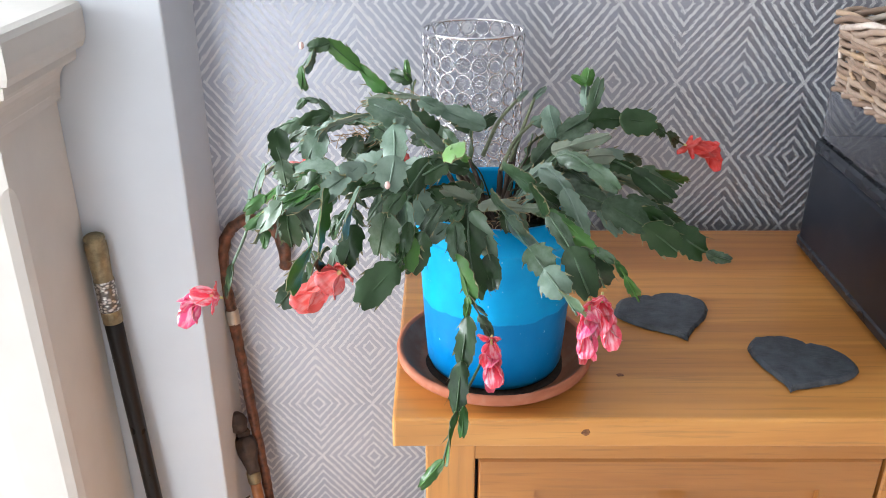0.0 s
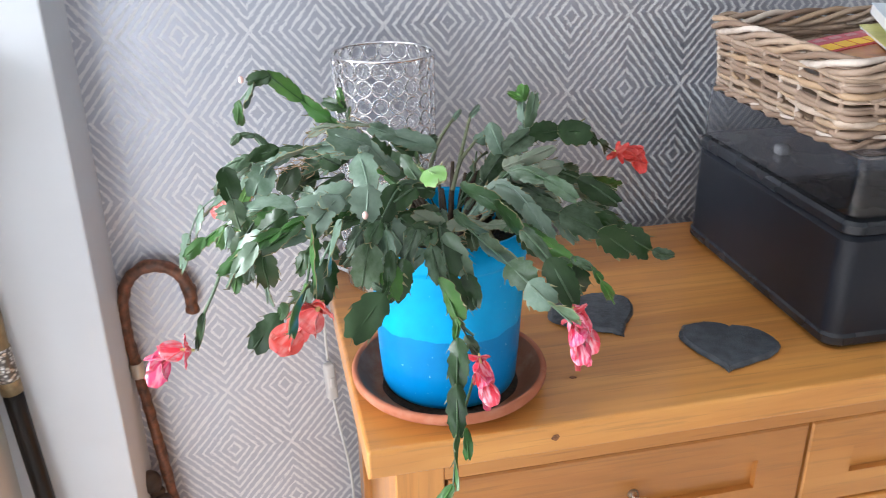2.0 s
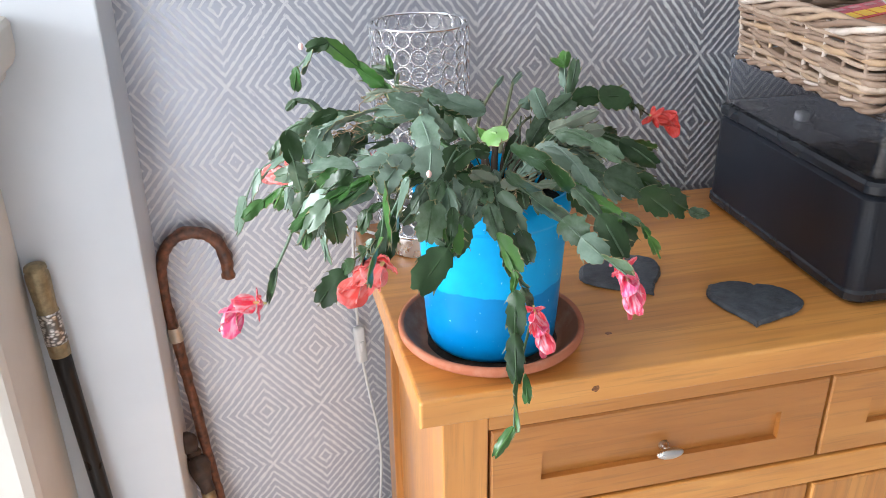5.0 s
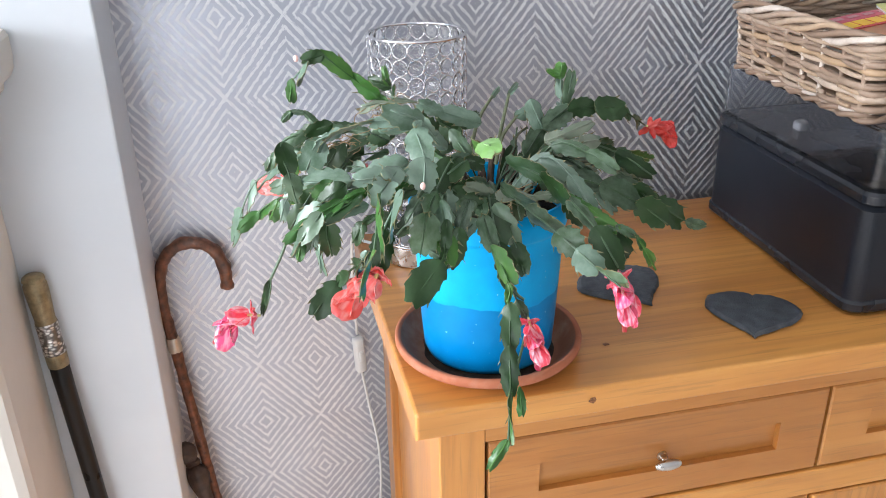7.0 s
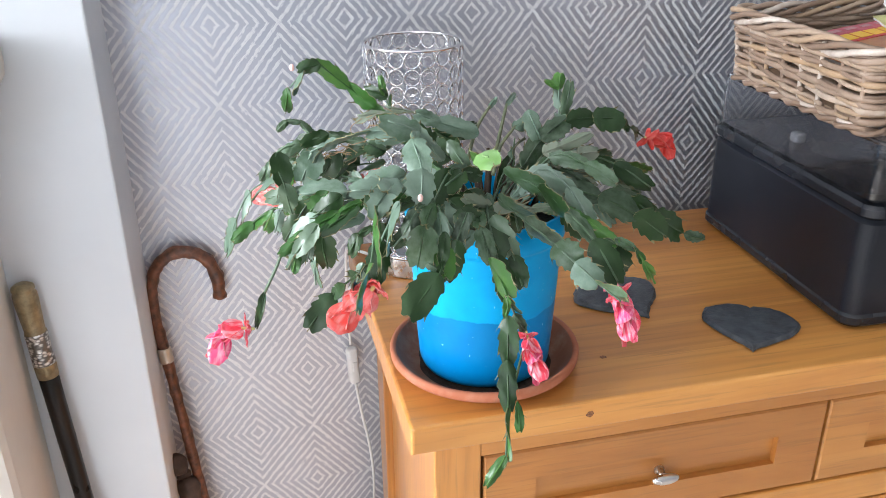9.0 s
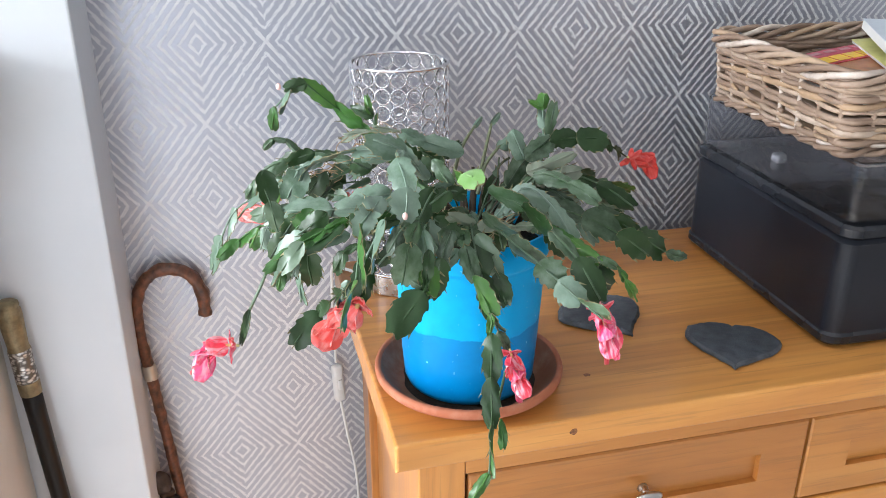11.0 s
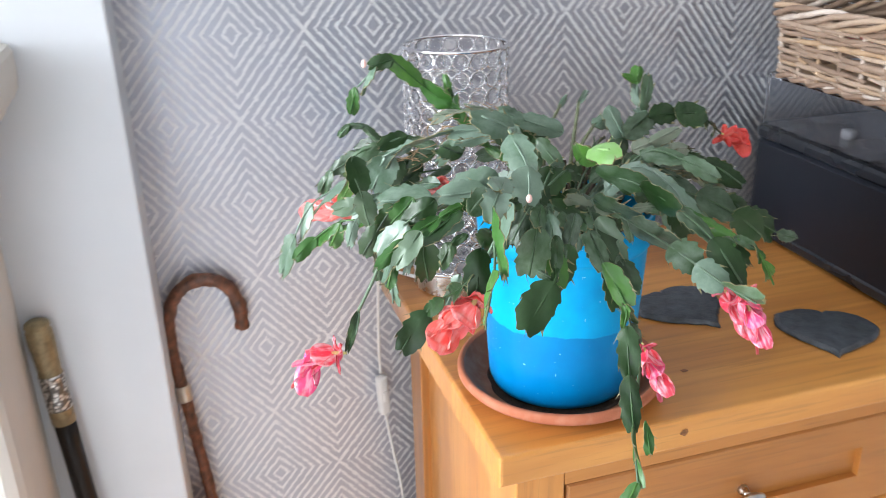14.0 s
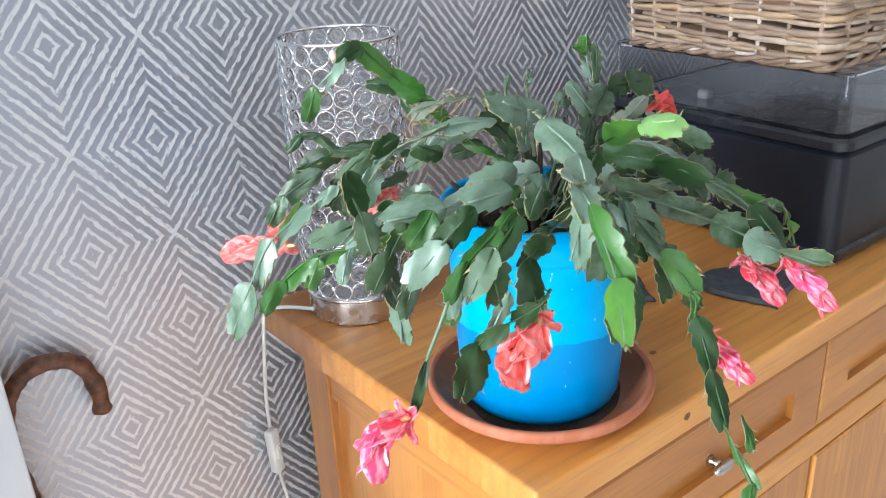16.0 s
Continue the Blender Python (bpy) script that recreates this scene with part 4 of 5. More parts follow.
def segment_mesh(kind, seed):
    """One flat toothed joint of the cactus, 1 long (y) and 1 wide (x): blunt horned tip, faint rib, thin edge."""
    r = random.Random(seed)
    bm = bmesh.new()
    steps = 24
    bend, cup, twist, skew = r.uniform(-0.1, 0.5), r.uniform(-0.35, 0.45), r.uniform(-0.45, 0.45), r.uniform(-0.06, 0.06)
    at = [sorted(r.uniform(lo, lo + 0.10) for lo in (0.26, 0.50, 0.74)) for _ in (0, 1)]
    deep, fold = r.uniform(0.04, 0.10), r.uniform(-0.07, 0.10)
    rows = []
    for i in range(steps + 1):
        q = i / steps
        body = 0.49 * (1 - abs(2 * (0.05 + 0.86 * q) - 1) ** 3.2)
        body = 0.06 if i == 0 else body
        half = []
        for side in (0, 1):
            notch = 0.0
            for t in at[side]:
                if 0 <= q - t < 0.17:
                    notch = max(notch, deep * (1 - (q - t) / 0.17))
            half.append(max(0.05, body * (1.07 - 0.05 * math.sin(20 * q + side)) - notch))
        mid = skew * math.sin(math.pi * q)
        row = []
        for f in (-1.0, -0.6, -0.10, 0.0, 0.10, 0.6, 1.0):
            w = half[0] if f < 0 else half[1]
            x = mid + f * w
            yy = q + ((0.045 if abs(f) > 0.5 else -0.02) if i == steps else 0.0)
            z = -bend * (q - 0.15) ** 2 - cup * (f * w) ** 2 + fold * abs(f * w) + twist * f * w * (q - 0.5) + 0.022 * math.sin(7 * q + 3 * f + seed)
            thick = 0.022 if abs(f) == 1.0 else (0.042 if abs(f) > 0.3 else (0.045 if f else 0.050))
            row.append((bm.verts.new((x, yy, z + thick / 2)), bm.verts.new((x, yy, z - thick / 2))))
        rows.append(row)
    rim = []
    for a, b in zip(rows, rows[1:]):
        for k in range(6):
            bm.faces.new((a[k][0], a[k + 1][0], b[k + 1][0], b[k][0]))
            bm.faces.new((b[k][1], b[k + 1][1], a[k + 1][1], a[k][1]))
        rim.append(bm.faces.new((a[0][1], a[0][0], b[0][0], b[0][1])))
        rim.append(bm.faces.new((a[6][0], a[6][1], b[6][1], b[6][0])))
    for k in range(6):
        rim.append(bm.faces.new((rows[0][k][1], rows[0][k + 1][1], rows[0][k + 1][0], rows[0][k][0])))
        rim.append(bm.faces.new((rows[-1][k][0], rows[-1][k + 1][0], rows[-1][k + 1][1], rows[-1][k][1])))
    # fine tan bristles at the notches and the tip
    for side in (0, 1):
        for q in at[side] + [1.0, 1.0]:
            if r.random() < 0.45:
                continue
            i, k = (round(q * steps), 6 * side) if q < 1 else (steps, r.choice((2, 3)))
            foot = [rows[i][k][0], rows[i][k][1], rows[i - 1][k][0] if q < 1 else rows[i][k + 1][0]]
            out = Vector(((2 * side - 1) * r.uniform(0.05, 0.20) if q < 1 else r.uniform(-0.12, 0.12), r.uniform(0.06, 0.20), r.uniform(-0.12, 0.16)))
            end = bm.verts.new(foot[0].co + out)
            rim += [bm.faces.new((foot[k], foot[(k + 1) % 3], end)) for k in range(3)]
    for face in rim:
        face.material_index = 1
        for e in face.edges:
            e.smooth = False
    data = mesh_of("segment", bm, LEAF_MATS[kind])
    data.materials.append(MARGIN)
    return data


SEGMENTS = {kind: [segment_mesh(kind, 10 * n + len(kind)) for n in range(8)] for kind in (LEAF, DARK, YOUNG, BRIGHT, PALE, DRY)}
CROWN = Vector((PCX, PCY, 0.976))


def stem(kind, widths, *joints):
    """A hanging chain of flat joints. widths: of each joint, in millimetres."""
    pts = [Vector(j) for j in joints]
    root = pts[0]
    mids = smooth_path(pts, 4)
    inner = (root - CROWN).length
    if inner < 0.085 and kind not in (WOODY, THIN):
        lead = [CROWN.lerp(root, 0.15) + Vector((0, 0, -0.004)), CROWN.lerp(root, 0.6) + Vector((0, 0, 0.006))]
        mids = smooth_path(lead + pts[:2], 4)[:9] + mids[1:] if len(pts) > 1 else mids
    rod = part("stem", tube(mids, (lambda q: 0.0009 if kind != THIN else 0.0013) if kind != WOODY else (lambda q: 0.0022 - 0.0007 * q), 6, rough=0.15),
               LEAF_MATS[kind], cactus, "thin grey-green bare stem" if kind == WOODY else "")
    if kind in (WOODY, THIN):
        return
    links = []
    for a, b, w in zip(pts, pts[1:], widths):
        cuts = max(1, round((b - a).length / 0.031)) if (b - a).length > 0.040 else 1
        for k in range(cuts):
            links.append((a.lerp(b, k / cuts), a.lerp(b, (k + 1) / cuts), w * (1.0 if cuts == 1 else leaf_rng.uniform(0.95, 1.15))))
    for n, (a, b, w) in enumerate(links):
        way = b - a
        length = way.length
        y = way.normalized()
        mid = (a + b) / 2
        out = Vector((mid.x - PCX, mid.y - PCY, 0))
        out = out.normalized() if out.length > 1e-3 else Vector((0, -1, 0))
        hint = (ROOM - mid).normalized() + 0.15 * out
        z = (hint - y * hint.dot(y)).normalized()
        wide, lean = w / 1000, 0.0
        if kind == EDGE:
            lean = 90.0
        elif kind != SLIM and wide < 0.33 * length:
            # a joint that is turned on edge towards the room
            full = min(0.55 * length, 0.024)
            lean = math.degrees(math.acos(min(1.0, wide / full)))
            wide = full
        x = y.cross(z)
        turn = Matrix((x, y, z)).transposed().to_4x4()
        tries = [turn @ pose(0, 0, 0, 0, s * lean, 0) for s in (-1, 1)]
        turn = max(tries, key=lambda t: t.col[2].to_3d().dot(Vector((-0.85, -0.2, 0.45)))) @ pose(0, 0, 0, 0, 0 if kind == EDGE else leaf_rng.uniform(-20, 20), 0)
        m = Matrix.Translation(a - y * 0.001) @ turn @ Matrix.Diagonal((wide * 1.02, length * 1.05 + 0.001, 0.034, 1))
        if kind == LEAF:
            blade = leaf_rng.choice((LEAF, LEAF, LEAF, LEAF, PALE, DARK, DARK, DARK))
        else:
            blade = {EDGE: YOUNG, SLIM: DARK}.get(kind, kind)
        under(new("segment", leaf_rng.choice(SEGMENTS[blade])), rod, m)


def petal_material(name, low, mid, high, pale, much):
    n = Nodes(name, Roughness=0.30, Subsurface_Weight=0.1, Subsurface_Scale=0.003)
    r, p = n.random(), n.place()
    y = n.tree.nodes.new("ShaderNodeSeparateXYZ")
    n.tree.links.new(p, y.inputs[0])
    moved = n.node("VectorMath", props={"operation": "ADD"}, i0=p, i1=n.node("CombineXYZ", X=n.math("MULTIPLY", r, 30.0)))
    streak = n.noise(n.node("Mapping", Vector=moved, Scale=(6.0, 1.2, 1)), 1.0, 3.0)
    pink = n.ramp(r, (0.0, low), (0.5, mid), (1.0, high))
    pink = n.mix(n.ramp(streak, (0.46, 0.0), (0.68, much)), pink, pale)
    n.set("Base Color", n.mix(n.ramp(y.outputs[1], (0.80, 0.0), (1.0, 0.5)), pink, (0.80, 0.07, 0.09)))
    n.bump(streak, 0.2, 0.001)
    return n.mat


CORAL = petal_material("coral_petal", (0.86, 0.10, 0.085), (0.88, 0.16, 0.14), (0.89, 0.20, 0.20), (0.95, 0.54, 0.52), 0.8)
PINK = petal_material("pink_petal", (0.82, 0.045, 0.07), (0.85, 0.07, 0.13), (0.83, 0.08, 0.24), (0.95, 0.66, 0.72), 0.85)
SCARLET = petal_material("scarlet_petal", (0.52, 0.022, 0.020), (0.60, 0.035, 0.028), (0.66, 0.055, 0.042), (0.80, 0.24, 0.20), 0.35)
TUBE_CREAM = plain("flower_tube", (0.62, 0.55, 0.22), 0.5, wear=0.2, scale=200)


def petal_mesh(seed, material):
    """A wilted petal, 1 long (y): narrow claw, broad rumpled blade, tapering tip."""
    r = random.Random(seed)
    bm = bmesh.new()
    curl, crease = r.uniform(-0.5, 0.5), r.uniform(0.09, 0.17)
    rows = []
    for i in range(13):
        q = i / 12
        w = 0.42 * math.sin(math.pi * min(1, 0.14 + 0.81 * q ** 0.9)) ** 0.52 + 0.012
        row = []
        for f in (-1, -0.5, 0, 0.5, 1):
            x = f * w
            z = curl * (q - 0.3) ** 2 * (1 if q > 0.3 else 0) - 2.0 * x * x * (1 - 0.8 * q) + crease * (noise.noise((3.2 * q, 1.9 * f, seed)) + 0.5 * noise.noise((7.0 * q, 3.5 * f, seed + 3))) * (0.3 + q)
            row.append((bm.verts.new((x, q + 0.05 * noise.noise((f * 3, q * 4, seed + 5)), z + 0.006)), bm.verts.new((x, q, z - 0.006))))
        rows.append(row)
    for a, b in zip(rows, rows[1:]):
        for k in range(4):
            bm.faces.new((a[k][0], a[k + 1][0], b[k + 1][0], b[k][0]))
            bm.faces.new((b[k][1], b[k + 1][1], a[k + 1][1], a[k][1]))
        bm.faces.new((a[0][1], a[0][0], b[0][0], b[0][1]))
        bm.faces.new((a[4][0], a[4][1], b[4][1], b[4][0]))
    for k in range(4):
        bm.faces.new((rows[-1][k][0], rows[-1][k + 1][0], rows[-1][k + 1][1], rows[-1][k][1]))
    return mesh_of("petal", bm, material)


PETALS, PINKS, SCARLETS = ([petal_mesh(n, m) for n in range(8)] for m in (CORAL, PINK, SCARLET))


def flower(size, *joints, petals=None):
    """A drooping flower along a line of four places: a cream tube, then tiers of petals. size: millimetres across."""
    path = smooth_path(joints, 8)
    s = size / 1000
    core = part("flower", tube(path[:12], lambda q: s * (0.08 + 0.05 * q), 8), TUBE_CREAM, cactus, "wilting coral-pink flower")
    length = sum((b - a).length for a, b in zip(path, path[1:]))
    for tier, (at, count, reach, open_by) in enumerate(((2, 4, 0.27, 64), (6, 3, 0.38, 24), (11, 3, 0.38, 14), (16, 3, 0.40, 18))):
        a = path[at]
        way = (path[min(at + 4, len(path) - 1)] - path[at - 1]).normalized()
        side = way.orthogonal().normalized()
        other = way.cross(side)
        base = Matrix((side, way, -other)).transposed().to_4x4()
        for k in range(count):
            m = Matrix.Translation(a) @ base @ pose(0, 0, 0, 0, 360 * (k + 0.5 * (tier % 2)) / count + leaf_rng.uniform(-14, 14), 0)
            m = m @ pose(0, 0, 0, open_by * leaf_rng.uniform(0.6, 1.25), 0, 0) @ Matrix.Translation((0, 0, s * 0.06))
            size_l = max(length * reach, s * (0.75 if tier else 0.5)) * leaf_rng.uniform(0.85, 1.15)
            under(new("petal", leaf_rng.choice(petals or PETALS)), core, m @ Matrix.Diagonal((s * (1.6 if tier else 0.7), size_l, s * 0.9, 1)))


stem(YOUNG, (7.9, 9, 10.1, 15.6,), (0.0527, -0.4404, 1.0391), (0.023, -0.4105, 1.0643), (-0.0091, -0.3983, 1.1005), (-0.0334, -0.3954, 1.1209), (-0.0597, -0.3997, 1.1453))
stem(DARK, (13.3,), (-0.0597, -0.3997, 1.1453), (-0.0785, -0.4017, 1.1413))
stem(PALE, (5.6,), (-0.0745, -0.3997, 1.1394), (-0.0881, -0.3837, 1.1211))
stem(YOUNG, (12,), (-0.0892, -0.3815, 1.1191), (-0.0935, -0.3723, 1.0951))
stem(LEAF, (8.1, 9.4, 7.7, 5.9, 7.7,), (0.007, -0.3902, 1.0572), (-0.0409, -0.3715, 1.0626), (-0.0663, -0.3622, 1.0653), (-0.0791, -0.3599, 1.0789), (-0.0919, -0.359, 1.081), (-0.1027, -0.3575, 1.0717))
stem(PALE, (7.5, 7.1, 7.7, 9.1, 10.5, 11.9, 9.7,), (0.0135, -0.4529, 1.0886), (-0.0214, -0.4429, 1.0905), (-0.0503, -0.4236, 1.077), (-0.0743, -0.4131, 1.0655), (-0.1045, -0.3841, 1.036), (-0.1354, -0.377, 1.0166), (-0.1522, -0.3685, 0.9847), (-0.1658, -0.3562, 0.9446))
stem(YOUNG, (13.7, 9.6, 7.7, 7.9, 9.9, 12.9,), (0.006, -0.4851, 1.0471), (-0.0347, -0.4716, 1.037), (-0.0648, -0.4487, 1.0218), (-0.088, -0.4279, 1.0128), (-0.1134, -0.4021, 1.0063), (-0.136, -0.3879, 0.9876), (-0.156, -0.3962, 0.9755))
stem(YOUNG, (11.9, 9.7, 11.4, 10.4,), (0.0052, -0.5174, 1.047), (-0.0433, -0.5358, 1.0569), (-0.064, -0.5433, 1.0531), (-0.0947, -0.5485, 1.0407), (-0.1156, -0.5553, 1.0264))
stem(THIN, (3.3, 3.4,), (-0.1156, -0.5553, 1.0264), (-0.1207, -0.5541, 1.0139), (-0.1319, -0.5525, 0.9916))
stem(SLIM, (6.8,), (-0.1319, -0.5525, 0.9916), (-0.1413, -0.5498, 0.96))
stem(PALE, (12.6, 6.7, 8.6,), (-0.0433, -0.5343, 1.0436), (-0.069, -0.5416, 1.0417), (-0.0888, -0.5434, 1.0307), (-0.1137, -0.5502, 1.0215))
stem(DARK, (9.5, 18,), (-0.0492, -0.5453, 1.0564), (-0.0798, -0.5552, 1.0408), (-0.0789, -0.5596, 1.0108))
stem(YOUNG, (4.8, 9.7,), (-0.0968, -0.5472, 1.0273), (-0.1028, -0.546, 1.0189), (-0.1069, -0.5445, 1.0035))
stem(PALE, (8.2,), (-0.0898, -0.5483, 1.0315), (-0.0949, -0.5463, 1.013))
stem(DARK, (7.1, 13.8,), (-0.0325, -0.5123, 1.0231), (-0.0444, -0.5108, 1.0167), (-0.0554, -0.5086, 0.9973))
stem(LEAF, (15.8, 17,), (-0.0813, -0.4692, 1.0398), (-0.0935, -0.4679, 1.0227), (-0.1088, -0.4665, 0.9985))
stem(PALE, (10.8,), (-0.0871, -0.4494, 1.0439), (-0.1097, -0.4379, 1.0243))
stem(PALE, (7.7, 10.5,), (-0.0986, -0.4383, 1.0273), (-0.1088, -0.4376, 1.0174), (-0.1162, -0.4367, 0.9955))
stem(PALE, (15.8, 23.2,), (-0.0079, -0.4739, 1.0504), (-0.0495, -0.4711, 1.043), (-0.0893, -0.459, 1.0414))
stem(PALE, (11.1, 25.8,), (-0.0495, -0.4133, 1.0724), (-0.0693, -0.4133, 1.0675), (-0.0853, -0.4094, 1.0358))
stem(DARK, (13, 16.7, 15.7,), (-0.0244, -0.371, 1.0633), (-0.0569, -0.3563, 1.0613), (-0.0854, -0.3451, 1.0516), (-0.1004, -0.3382, 1.0268))
stem(DARK, (18.1, 22.1,), (-0.0122, -0.3598, 1.0466), (-0.0394, -0.3393, 1.0365), (-0.0588, -0.3333, 1.0108))
stem(DARK, (15.8, 19.8,), (-0.0163, -0.3498, 1.047), (-0.0215, -0.3394, 1.0345), (-0.0419, -0.3283, 1.002))
stem(DARK, (9.8, 14.8,), (0.0063, -0.3494, 1.026), (-0.0227, -0.339, 1.0215), (-0.0479, -0.3333, 1.0048))
stem(YOUNG, (11.1,), (-0.0885, -0.3383, 1.0227), (-0.1011, -0.3271, 0.9956))
stem(PALE, (18,), (-0.0180, -0.5560, 1.0820), (-0.0420, -0.5960, 1.0760))
stem(EDGE, (23, 26), (-0.0420, -0.5960, 1.0760), (-0.0520, -0.6250, 1.0420), (-0.0670, -0.6450, 1.0170))
stem(PALE, (11.2,), (-0.0453, -0.5301, 0.9974), (-0.0536, -0.5201, 0.9677))
stem(DARK, (3.3, 11.8, 22.2,), (-0.048, -0.5703, 1.0152), (-0.056, -0.569, 1.0069), (-0.0734, -0.53, 0.9699), (-0.0967, -0.542, 0.9477))
stem(DARK, (9.6, 16.5, 20.8,), (-0.0035, -0.5487, 1.0596), (-0.0233, -0.5626, 1.0591), (-0.0274, -0.5312, 1.0172), (-0.0373, -0.5488, 0.9897))
stem(PALE, (11.6,), (-0.0192, -0.5733, 1.0685), (-0.0391, -0.5782, 1.0346))
stem(PALE, (10.6, 22.5,), (0.045, -0.4517, 1.0586), (0.0177, -0.4807, 1.0963), (-0.0119, -0.4908, 1.113))
stem(PALE, (8, 23.6, 25.1,), (0.013, -0.4971, 1.1024), (0.006, -0.508, 1.1001), (0.007, -0.5393, 1.0831), (0.0026, -0.5538, 1.0602))
stem(LEAF, (13.3, 20,), (0.0574, -0.4951, 1.0614), (0.0368, -0.5181, 1.0724), (0.0143, -0.5381, 1.047))
stem(LEAF, (10.7, 15.3,), (0.0164, -0.5386, 1.0538), (-0.0005, -0.5584, 1.0551), (-0.0155, -0.5656, 1.0366))
stem(LEAF, (14.4, 24.6,), (0.0145, -0.5486, 1.0543), (0.0015, -0.5725, 1.0465), (-0.0065, -0.5775, 1.0115))
stem(DARK, (10.5, 5.7, 26.3,), (0.0193, -0.567, 1.0355), (0.0142, -0.5788, 1.0138), (0.0093, -0.5874, 1.0072), (-0.0185, -0.6012, 0.981))
stem(LEAF, (12.7, 19.5,), (0.0444, -0.5473, 1.0427), (0.0302, -0.5661, 1.0264), (0.0211, -0.5711, 0.9927))
stem(LEAF, (6.8, 15.4,), (0.0215, -0.5484, 1.0512), (0.0175, -0.5583, 1.0498), (0.0172, -0.5703, 1.0223))
stem(LEAF, (14.4,), (0.0051, -0.5148, 1.0247), (-0.0147, -0.5109, 1.0018))
stem(LEAF, (11.5, 26.4, 19,), (0.0788, -0.4921, 1.0368), (0.0691, -0.5244, 1.0324), (0.0688, -0.5565, 1.0033), (0.0761, -0.5722, 0.9697))
stem(LEAF, (13.2, 15.8,), (0.063, -0.5143, 1.0321), (0.0572, -0.5454, 1.0278), (0.058, -0.5727, 1.0096))
stem(YOUNG, (8.8, 6.8,), (0.058, -0.5727, 1.0096), (0.0674, -0.5926, 0.9818), (0.0654, -0.5963, 0.9643))
stem(THIN, (4, 4,), (0.0774, -0.5853, 0.9596), (0.0875, -0.5865, 0.9402), (0.0579, -0.6323, 0.897))
stem(EDGE, (8.2,), (0.0579, -0.6323, 0.897), (0.0469, -0.6627, 0.8718))
stem(YOUNG, (9.6,), (0.0469, -0.6627, 0.8718), (0.0286, -0.6707, 0.8522))
stem(LEAF, (4.9, 9,), (0.0674, -0.5926, 0.9818), (0.0774, -0.5853, 0.9596), (0.0875, -0.5865, 0.9402))
stem(DARK, (17.5,), (0.0674, -0.5969, 0.9649), (0.0618, -0.6152, 0.9328))
stem(DARK, (16.0,), (0.0618, -0.6152, 0.9328), (0.0577, -0.6336, 0.8983))
stem(YOUNG, (7.6,), (0.0635, -0.6400, 0.9070), (0.0620, -0.6520, 0.8880))
stem(LEAF, (4.7, 6.6, 23.6, 6.7,), (0.0897, -0.4911, 1.0308), (0.1028, -0.531, 1.0228), (0.1176, -0.5692, 1.0138), (0.1394, -0.6116, 0.9964), (0.148, -0.6409, 0.9919))
stem(LEAF, (11.8, 6.2, 14.1, 23.9,), (0.1017, -0.4708, 1.0485), (0.1219, -0.5111, 1.0455), (0.134, -0.5505, 1.0367), (0.1492, -0.5787, 1.019), (0.1635, -0.6015, 0.9887))
stem(YOUNG, (10.2, 13.7,), (0.1329, -0.5406, 1.0362), (0.1501, -0.5598, 1.0294), (0.1693, -0.5786, 1.014))
stem(LEAF, (8.1,), (0.1691, -0.5788, 1.018), (0.1854, -0.5834, 1.0086))
stem(YOUNG, (6.6, 8.8,), (0.1854, -0.5834, 1.0096), (0.1957, -0.5849, 0.9954), (0.2085, -0.5844, 0.9724))
stem(LEAF, (7.1, 21.4,), (0.1592, -0.5787, 1.019), (0.1684, -0.5784, 1.0109), (0.1794, -0.5822, 0.9841))
stem(LEAF, (16.6, 22.3, 27.2, 26.7,), (0.1245, -0.4703, 1.0316), (0.1584, -0.4803, 1.0301), (0.1913, -0.4904, 1.0217), (0.2291, -0.4951, 1.0016), (0.2621, -0.4946, 0.9756))
stem(LEAF, (15.2, 27.6, 11.7,), (0.2284, -0.4803, 1.0132), (0.2577, -0.4794, 0.9913), (0.2949, -0.4787, 0.9663), (0.3188, -0.4778, 0.9573))
stem(LEAF, (20, 21.7, 18.4, 22.5,), (0.1494, -0.4297, 1.0382), (0.1844, -0.4192, 1.0358), (0.2209, -0.4082, 1.0375), (0.2419, -0.4059, 1.0231), (0.2799, -0.4004, 0.9981))
stem(YOUNG, (10,), (0.2573, -0.4036, 1.0216), (0.2867, -0.3998, 1.0031))
stem(LEAF, (4.1, 4.2, 15.9,), (0.1773, -0.44, 1.03), (0.2149, -0.4397, 1.0273), (0.2462, -0.4373, 1.0022), (0.2769, -0.446, 0.9769))
stem(LEAF, (9.2, 22, 23.5,), (0.1173, -0.43, 1.0243), (0.1334, -0.43, 1.0376), (0.1566, -0.4182, 1.0601), (0.1867, -0.4068, 1.077))
stem(DARK, (20.3, 28,), (0.1867, -0.4068, 1.0751), (0.2179, -0.4043, 1.0739), (0.2511, -0.4004, 1.0698))
stem(DARK, (10.6,), (0.249, -0.4004, 1.0687), (0.2883, -0.3803, 1.0408))
stem(PALE, (10.8, 11.4,), (0.1846, -0.3967, 1.0706), (0.1857, -0.3864, 1.0813), (0.1869, -0.3814, 1.1019))
stem(YOUNG, (13.2,), (0.1859, -0.3814, 1.1009), (0.189, -0.3796, 1.1158))
stem(YOUNG, (7.2,), (0.1859, -0.3814, 1.1028), (0.173, -0.3795, 1.11))
stem(LEAF, (12.7,), (0.1896, -0.3916, 1.0726), (0.1999, -0.3816, 1.1058))
stem(PALE, (18.7,), (0.1488, -0.397, 1.0849), (0.1556, -0.4183, 1.0601))
stem(WOODY, (3.5, 4.1,), (0.1024, -0.4301, 1.0313), (0.1156, -0.4099, 1.0531), (0.1347, -0.3982, 1.0698))
stem(LEAF, (14.8,), (0.1327, -0.3984, 1.0691), (0.1587, -0.3919, 1.0751))
